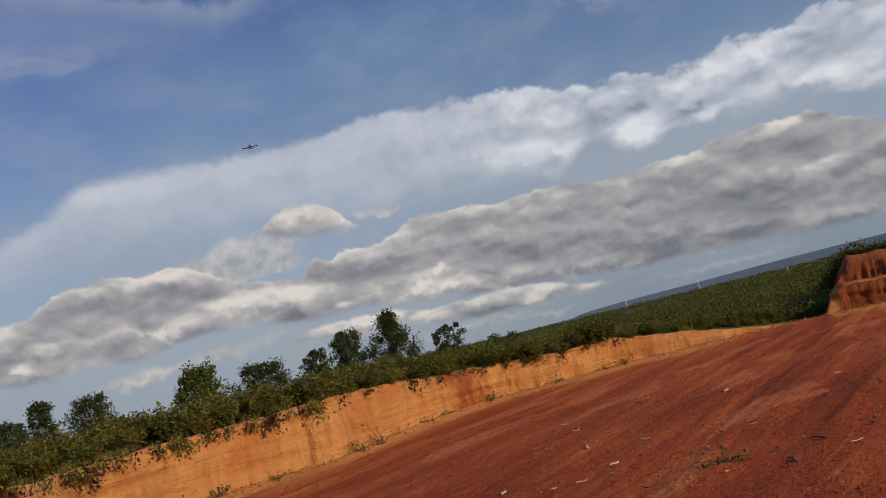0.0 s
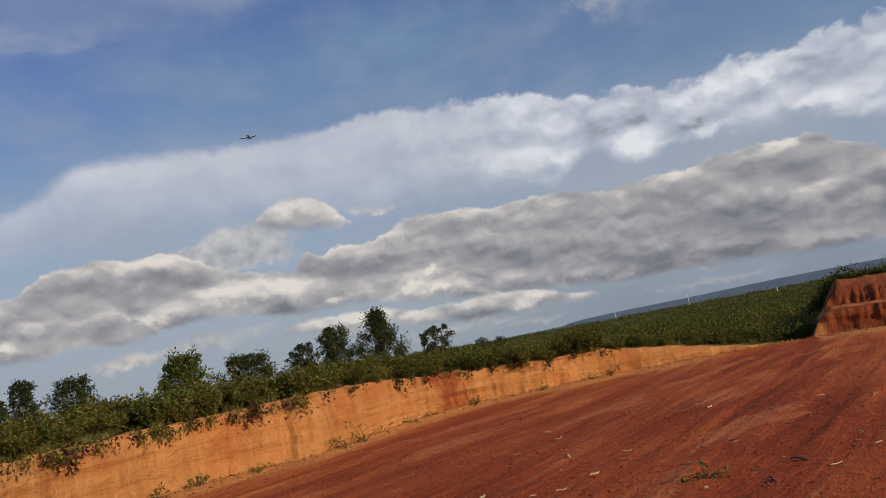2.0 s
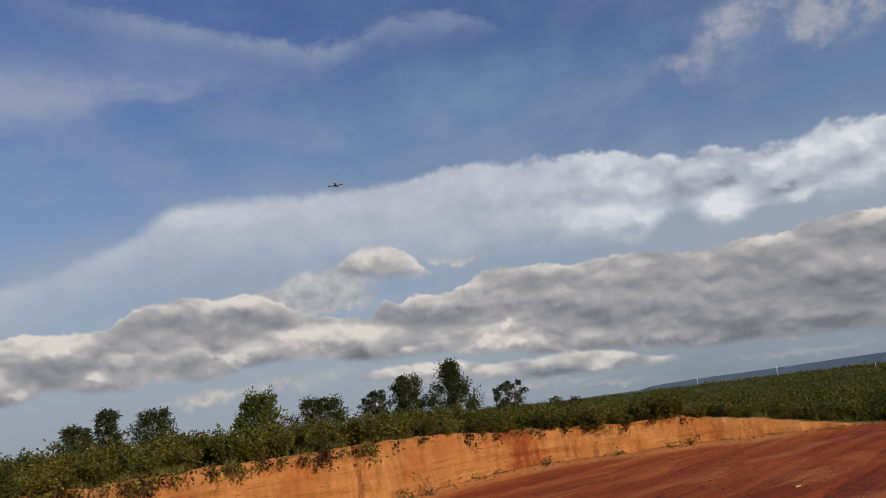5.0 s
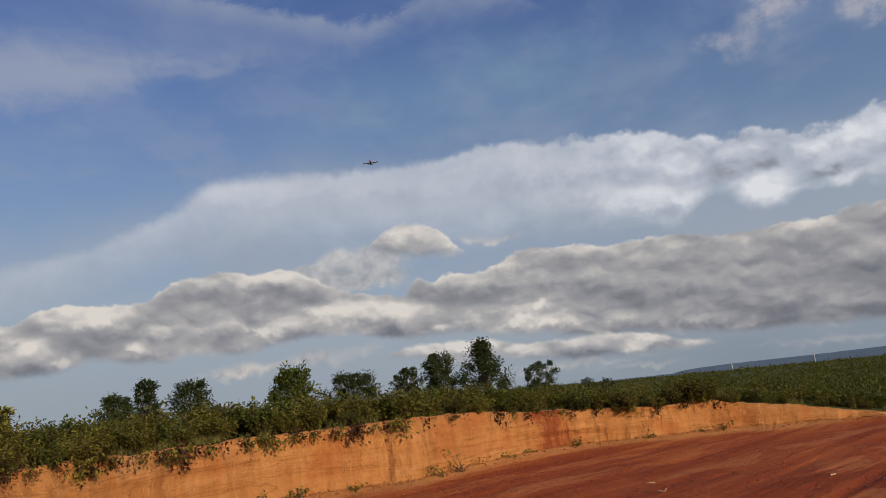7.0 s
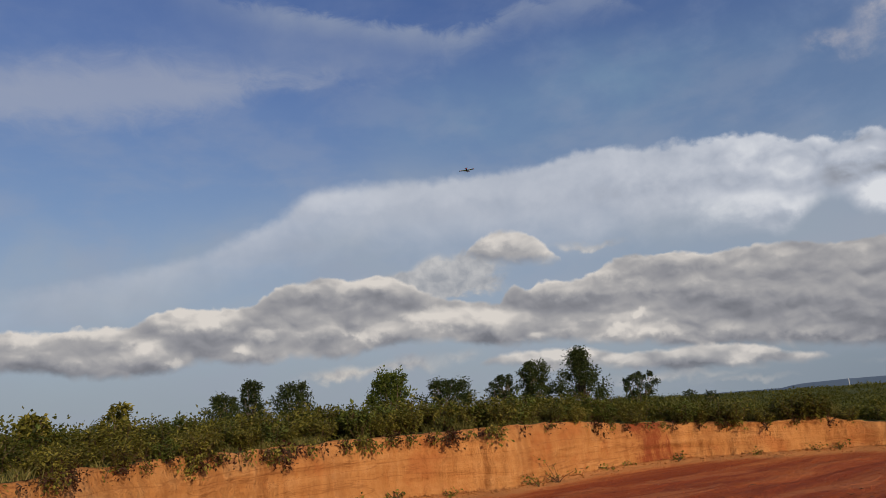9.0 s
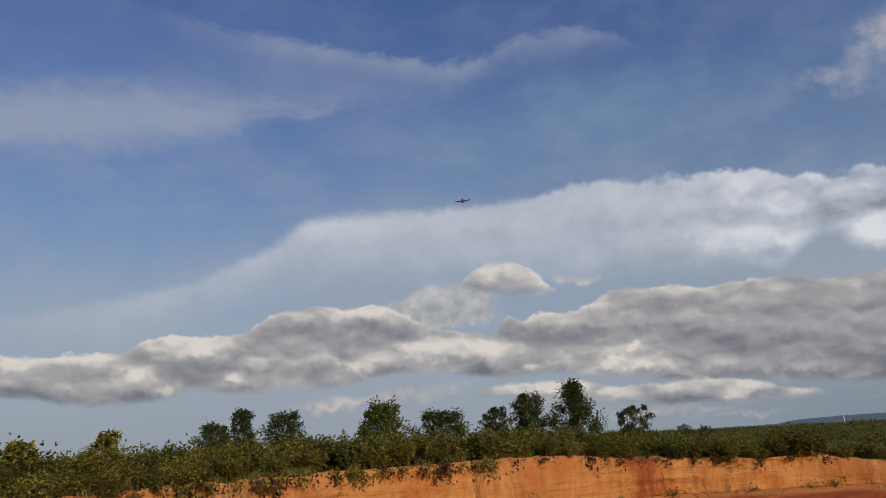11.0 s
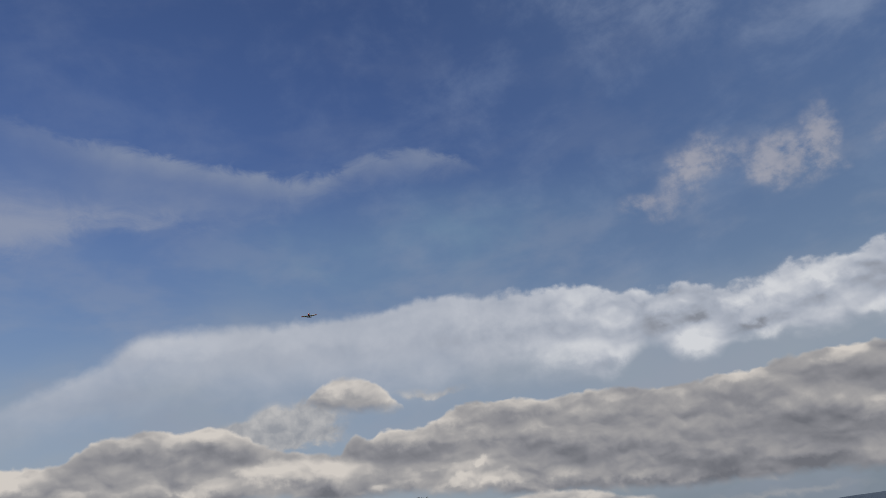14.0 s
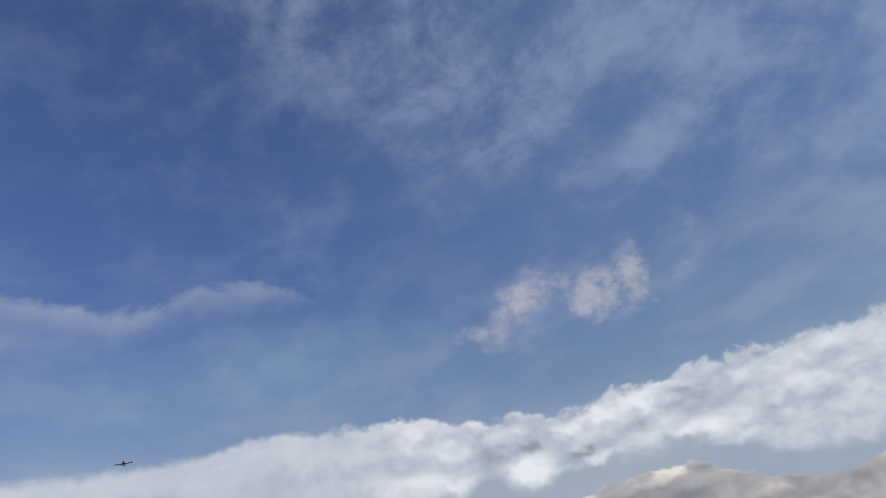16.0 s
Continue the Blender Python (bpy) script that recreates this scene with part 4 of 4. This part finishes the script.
TREES = [
    (-17.9, -15.3, 2.15, 34, 0.09, TREE_LEAF, "round", 1500, "low rounded dark green tree behind the shrubs"),
    (-15.8, -13.6, 3.10, 35, 0.09, TREE_LEAF, "round", 1500, "upright dark green tree rising above the shrubs"),
    (-13.5, -9.8, 2.75, 35, 0.09, TREE_LEAF, "round", 1900, "broad dark green tree with a rounded crown"),
    (-6.5, -2.6, 2.95, 30, 0.10, GREEN_LEAF, "bush", 2000, "bushy bright green tree with several upright stems"),
    (-2.6, 2.5, 2.40, 32, 0.085, TREE_LEAF, "flat", 2000, "spreading flat-topped tree with thin bare limbs"),
    (2.9, 5.3, 2.40, 34, 0.09, TREE_LEAF, "flat", 1000, "slim tree with a loose one-sided crown"),
    (5.0, 8.0, 3.20, 36, 0.095, TREE_LEAF, "round", 2300, "dark dense tree beside the tallest one"),
    (7.7, 12.2, 3.85, 36, 0.095, TREE_LEAF, "tall", 3400, "tallest tree, dark green with a peaked crown"),
    (12.5, 15.7, 1.90, 38, 0.09, TREE_LEAF, "sparse", 1300, "thin open tree with the sky showing through"),
    (16.8, 18.2, 0.34, 40, 0.095, TREE_LEAF, "sparse", 350, "small thin tree low over the scrub"),
    (18.4, 19.6, 0.20, 40, 0.095, TREE_LEAF, "round", 350, "small dark green bushy tree"),
    (-24.9, -22.4, 2.0, 14.5, 0.075, SHRUB_LEAF, "sparse", 380, "tall shrub with long reaching sprays"),
    (-30.0, -27.6, 1.45, 12.5, 0.075, SHRUB_LEAF, "flat", 350, "tall shrub with a spreading top"),
]
for row in TREES:
    tree(*row)


def spray_plant(name, at, stems, length, leaf, mat, droop, label, category, group="", whorl=2):
    """A trailing or low plant: thin stems with paired leaves."""
    root = new(name)
    root.location = at
    tagged(root, label, category, group)
    woods, leaves = [], []
    for ang, rise in stems:
        d = np.array([math.sin(radians(ang)), math.cos(radians(ang)), 0.0])
        p = [np.zeros(3)]
        n = 6
        for i in range(n):
            p.append(p[-1] + (d * (1 - abs(rise) * 0.4) + np.array([0, 0, rise - droop * i / n])) * length / n + rng.normal(0, 0.02, 3) * length)
        woods.append(tube([tuple(q) for q in p], np.linspace(0.008, 0.003, n + 1), 4))
        q = np.array(p[1:])
        q = np.repeat(q, whorl, 0) + rng.normal(0, 0.012 + 0.024 * (whorl - 1), (len(q) * whorl, 3))
        w = unit(rng.normal(0, 0.7, q.shape) + d * 0.5 + np.array([0, 0, -droop * 0.5]))
        s = unit(np.cross(w, unit(rng.normal(0, 0.5, q.shape) + np.array([0, 0, 1]))))
        ln = leaf * rng.uniform(0.6, 1.2, len(q))
        leaves.append(leaf_faces(q, w, s, ln, ln * 0.6))
    v, f = joined(woods)
    child("woody_stem", mesh_from("stems", v, f, (TWIG,)), root)
    child("foliage", quads_mesh("foliage", np.concatenate(leaves), mat), root)
    return root


def hanging_plants():
    spots = [-30.5 + 1.0 * i + float(rng.uniform(-0.9, 0.9)) for i in range(58)] + [-27.4, -26.9, -18.6, -18.2, -13.1, -12.6, -6.4, -0.2, 3.3, 10.8]
    for i, a in enumerate(spots):
        big = i >= 58
        r = foot_r(a) + (0.20 if big else 0.16)
        at = polar(a, r, lip_h(a) - 0.02)
        near = 1.0 - 0.35 * float(smooth(a, -14, -24))
        stems = [(a + 180 + rng.uniform(-75, 75), rng.uniform(-0.7, 0.2)) for _ in range(6 if big else int(rng.integers(1, 4)))]
        wilted = i % 2 != 0
        spray_plant("trailing_plant", at, stems, near * (rng.uniform(0.22, 0.34) if big else rng.uniform(0.06, 0.2)), near * (0.085 if big else 0.075), DRY_LEAF if wilted else SHRUB_LEAF, 1.0,
                    "wilted reddish brown plant hanging over the bank's lip" if wilted else "green creeper hanging over the bank's lip", "plant", "plants hanging from the bank", 3)


hanging_plants()


def weeds():
    for a, back, ln, n in ((7.6, 0.45, 0.85, 7), (6.2, 0.5, 0.55, 4), (-0.3, 0.25, 0.2, 4), (-4.4, 0.25, 0.3, 5), (11.2, 0.2, 0.25, 3), (12.6, 0.1, 0.18, 3), (16.3, 0.3, 0.32, 6), (-7.2, 0.2, 0.25, 4),
                           (26.6, 0.3, 0.4, 5), (25.2, 0.2, 0.25, 3), (-9.0, 0.3, 0.22, 4), (21.5, 0.2, 0.2, 3)):
        r = foot_r(a) - back
        at = polar(a, r, floor_z(math.sin(radians(a)) * r, math.cos(radians(a)) * r, back) - 0.01)
        spray_plant("weed", at, [(rng.uniform(0, 360), rng.uniform(0.45, 1.0)) for _ in range(n)], ln, 0.075, SHRUB_LEAF, 0.9, "scrawny green weed at the foot of the bank", "weed", "weeds at the foot of the bank")
    x, y = math.sin(radians(31.7)) * 7.6, math.cos(radians(31.7)) * 7.6
    spray_plant("seedling", Vector((x, y, floor_z(x, y, 9) - 0.01)), [(122, 0.5), (126, 0.75), (302, 0.5), (296, 0.3), (20, 0.9)], 0.24, 0.06, GREEN_LEAF, 1.0, "small wilting seedling on the red dirt", "seedling")


weeds()


def sticks():
    for a, r, turn, ln, mat, label in ((22.3, 10.0, 75, 0.26, STRAW, "pale dry stick lying on the red dirt"), (24.0, 8.6, 20, 0.16, STRAW, "pale dry stick lying on the red dirt"), (15.5, 8.4, 60, 0.18, STRAW, "pale dry stick lying on the red dirt"),
                                       (38, 8.0, 100, 0.2, TWIG, "dark twig lying on the red dirt"), (33, 12.5, 40, 0.22, STRAW, "pale dry stick lying on the red dirt"), (36, 7.3, 70, 0.18, TWIG, "dark twig lying on the red dirt")):
        x, y = math.sin(radians(a)) * r, math.cos(radians(a)) * r
        pts = [(ln * (i / 4 - 0.5), 0.02 * math.sin(i * 1.9), 0.012 + 0.006 * (i % 2)) for i in range(5)]
        v, f = tube(pts, [0.011, 0.013, 0.011, 0.009, 0.005], 6)
        ob = new("stick", mesh_from("stick", v, f, (mat,), None, True))
        ob.matrix_world = pose(x, y, floor_z(x, y, 9) + 0.004, 0, 0, turn)
        tagged(ob, label, "stick", "sticks on the dirt")
    for i in range(44):
        a, r = rng.uniform(18, 46), rng.uniform(6.2, 15.0)
        x, y, ln = math.sin(radians(a)) * r, math.cos(radians(a)) * r, rng.uniform(0.05, 0.17)
        bend = rng.normal(0, 0.012, 5)
        pale = i % 5 < 2
        v, f = tube([(ln * (j / 4 - 0.5), bend[j], 0.008 + abs(bend[j])) for j in range(5)], [0.004, 0.007, 0.006, 0.005, 0.003], 5)
        ob = new("stick", mesh_from("stick", v, f, (STRAW if pale else TWIG,), None, True))
        ob.matrix_world = pose(x, y, floor_z(x, y, 9) + 0.002, 0, 0, rng.uniform(0, 180))
        tagged(ob, "pale dry stick lying on the red dirt" if pale else "dark twig lying on the red dirt", "stick", "sticks on the dirt")


sticks()


def pebbles():
    verts, faces, mats = [], [], []
    for _ in range(9000):
        a, r = rng.uniform(-12, 46), 5.5 + 17 * rng.random() ** 1.8
        if r > float(FOOT(a)) - 0.1:
            continue
        x, y = math.sin(radians(a)) * r, math.cos(radians(a)) * r
        clod = rng.random() < 0.88
        s = 0.006 + (0.020 if clod else 0.014) * rng.random() ** 4
        z = floor_z(x, y, float(FOOT(a)) - r)
        o = len(verts)
        jit = rng.uniform(0.6, 1.2, (6, 3))
        for (px, py, pz), j in zip(((1, 0, 0.2), (0, 1, 0.3), (-1, 0, 0.2), (0, -1, 0.3), (0, 0, 0.9), (0, 0, -0.3)), jit):
            verts.append((x + px * s * j[0], y + py * s * j[1], z + pz * s * j[2]))
        faces += [(o + i, o + (i + 1) % 4, o + 4) for i in range(4)] + [(o + (i + 1) % 4, o + i, o + 5) for i in range(4)]
        mats += [1 if clod else 0] * 8
    tagged(new("pebbles", mesh_from("pebbles", verts, faces, (STONE, RED_DIRT), mats)), "small pale pebbles and clods scattered on the dirt", "pebbles", kind="stuff")


pebbles()


def fallen_clods():
    verts, faces = [], []
    for _ in range(1400):
        a = rng.uniform(-12, 44)
        e = abs(rng.normal(0, 0.22))
        r = foot_r(a) - e
        x, y = math.sin(radians(a)) * r, math.cos(radians(a)) * r
        s = 0.012 + 0.05 * rng.random() ** 4
        z = floor_z(x, y, e)
        o = len(verts)
        for (px, py, pz), j in zip(((1, 0, 0.2), (0, 1, 0.3), (-1, 0, 0.2), (0, -1, 0.3), (0, 0, 0.9), (0, 0, -0.3)), rng.uniform(0.6, 1.2, (6, 3))):
            verts.append((x + px * s * j[0], y + py * s * j[1], z + pz * s * j[2]))
        faces += [(o + i, o + (i + 1) % 4, o + 4) for i in range(4)] + [(o + (i + 1) % 4, o + i, o + 5) for i in range(4)]
    tagged(new("fallen_clods", mesh_from("fallen_clods", verts, faces, (CUT_EARTH,))), "crumbled orange earth along the foot of the bank", "clods", kind="stuff")


fallen_clods()

# ---------------------------------------------------------------- poles and the model aeroplane
for a, el_top, dist in ((33.2, 0.66, 420.0), (27.85, 0.42, 600.0), (39.2, 0.0, 230.0)):
    z = field_z(a, dist) - 0.3
    h = EYE + dist * math.tan(radians(el_top)) - z
    root = new("utility_pole")
    root.location = polar(a, dist, z)
    tagged(root, "slender white pole standing far off in the scrub", "pole", "poles across the field")
    v, f = tube([(0, 0, 0), (0, 0, h * 0.5), (0, 0, h)], [dist * 0.0005, dist * 0.00045, dist * 0.0004], 10)
    child("shaft", mesh_from("shaft", v, f, (POLE,), None, True), root)
    v, f = tube([(0, 0, h), (0, 0, h + dist * 0.0004)], [dist * 0.0006, dist * 0.0002], 10)
    child("cap", mesh_from("cap", v, f, (POLE,)), root)


def lofted(rings):
    """A closed skin over rings of equal length."""
    n = len(rings[0])
    verts = [tuple(p) for ring in rings for p in ring]
    faces = [(i * n + j, i * n + (j + 1) % n, (i + 1) * n + (j + 1) % n, (i + 1) * n + j) for i in range(len(rings) - 1) for j in range(n)]
    faces += [tuple(range(n))[::-1], tuple(range(len(verts) - n, len(verts)))]
    return verts, faces


def aerofoil(chord, thick, x, y, z, n=14, upright=False):
    ring = []
    for i in range(n):
        t = 2 * math.pi * i / n
        c = 0.5 * (1 + math.cos(t))
        h = math.sin(t) * thick * (0.45 + 0.55 * (1 - c)) * 0.5
        ring.append((x + h, y - chord * c, z) if upright else (x, y - chord * c, z + h))
    return ring


def oval(y, w, h, z, n=14):
    return [(w * math.cos(2 * math.pi * i / n), y, z + h * math.sin(2 * math.pi * i / n)) for i in range(n)]


def model_aeroplane():
    """A low-winged model aeroplane; its nose points along +y before it is posed."""
    white = plain("film_white", (0.75, 0.75, 0.77), 0.35, 0, 0.08)
    red = plain("film_red", (0.45, 0.03, 0.03), 0.35, 0, 0.1)
    navy = plain("film_navy", (0.025, 0.03, 0.07), 0.35, 0, 0.1)
    black = plain("rubber_black", (0.02, 0.02, 0.02), 0.8, 0, 0.2)
    glass = plain("canopy_tint", (0.05, 0.07, 0.10), 0.08, 0, 0.05)
    steel = plain("gear_wire", (0.4, 0.4, 0.42), 0.3, 1.0, 0.1)
    root = new("model_aeroplane")
    tagged(root, "red, white and navy low-winged model aeroplane in flight", "model aeroplane")

    def add(name, vf, mat, label="", parent=root):
        return child(name, mesh_from(name, vf[0], vf[1], (mat,), None, True), parent, label)

    add("fuselage", lofted([oval(-0.62, 0.015, 0.03, 0.05), oval(-0.35, 0.04, 0.055, 0.03), oval(0.0, 0.075, 0.095, 0.01), oval(0.25, 0.08, 0.09, 0.0), oval(0.36, 0.078, 0.085, 0.0)]), navy)
    add("cowl", lofted([oval(0.36, 0.082, 0.088, 0), oval(0.45, 0.08, 0.085, 0), oval(0.52, 0.05, 0.055, 0)]), red, "red engine cowl")
    add("canopy", lofted([oval(-0.18, 0.012, 0.01, 0.10), oval(-0.05, 0.045, 0.055, 0.11), oval(0.1, 0.045, 0.055, 0.11), oval(0.2, 0.012, 0.01, 0.09)]), glass, "dark tinted canopy")
    for s in (-1, 1):
        wing = add("wing", lofted([aerofoil(0.30, 0.045, 0.0, 0.20, -0.05), aerofoil(0.28, 0.04, s * 0.4, 0.18, -0.025), aerofoil(0.22, 0.03, s * 0.74, 0.14, 0.0), aerofoil(0.12, 0.012, s * 0.77, 0.10, 0.0)]), white)
        add("wing_tip", lofted([aerofoil(0.24, 0.038, s * 0.58, 0.16, -0.012), aerofoil(0.225, 0.034, s * 0.73, 0.143, 0.0)]), red, "red wing tip band", wing)
        add("tailplane", lofted([aerofoil(0.15, 0.016, 0.0, -0.47, 0.06), aerofoil(0.10, 0.012, s * 0.27, -0.51, 0.06)]), red)
        add("gear_leg", tube([(s * 0.06, 0.14, -0.06), (s * 0.15, 0.16, -0.15), (s * 0.20, 0.16, -0.21)], [0.006, 0.006, 0.006], 6), steel)
        wheel = tube([(s * 0.20 - 0.016, 0.16, -0.22), (s * 0.20 - 0.008, 0.16, -0.22), (s * 0.20 + 0.008, 0.16, -0.22), (s * 0.20 + 0.016, 0.16, -0.22)], [0.034, 0.045, 0.045, 0.034], 16)
        w = add("wheel", wheel, black)
        add("hub", tube([(s * 0.20 - 0.018, 0.16, -0.22), (s * 0.20 + 0.018, 0.16, -0.22)], [0.016, 0.016], 10), steel, "", w)
    add("fin", lofted([aerofoil(0.20, 0.018, 0.0, -0.43, 0.07, upright=True), aerofoil(0.12, 0.012, 0.0, -0.52, 0.27, upright=True)]), red)
    add("tail_wheel", tube([(-0.008, -0.56, -0.01), (0.008, -0.56, -0.01)], [0.02, 0.02], 12), black)
    add("spinner", tube([(0, 0.52, 0), (0, 0.56, 0), (0, 0.59, 0)], [0.03, 0.022, 0.004], 12), white)
    for s in (-1, 1):
        add("propeller_blade", lofted([[(s * d, 0.54 + 0.004 * math.sin(q), c * math.cos(q)) for q in (0, 1.57, 3.14, 4.71)] for d, c in ((0.02, 0.012), (0.08, 0.02), (0.16, 0.008))]), black)
    a, e, d = radians(2.6), radians(18.3), 74.0
    at = Vector((math.sin(a) * math.cos(e), math.cos(a) * math.cos(e), math.sin(e))) * d + Vector((0, 0, EYE))
    root.matrix_world = Matrix.Translation(at) @ pose(0, 0, 0, 4, 3, 172)


model_aeroplane()
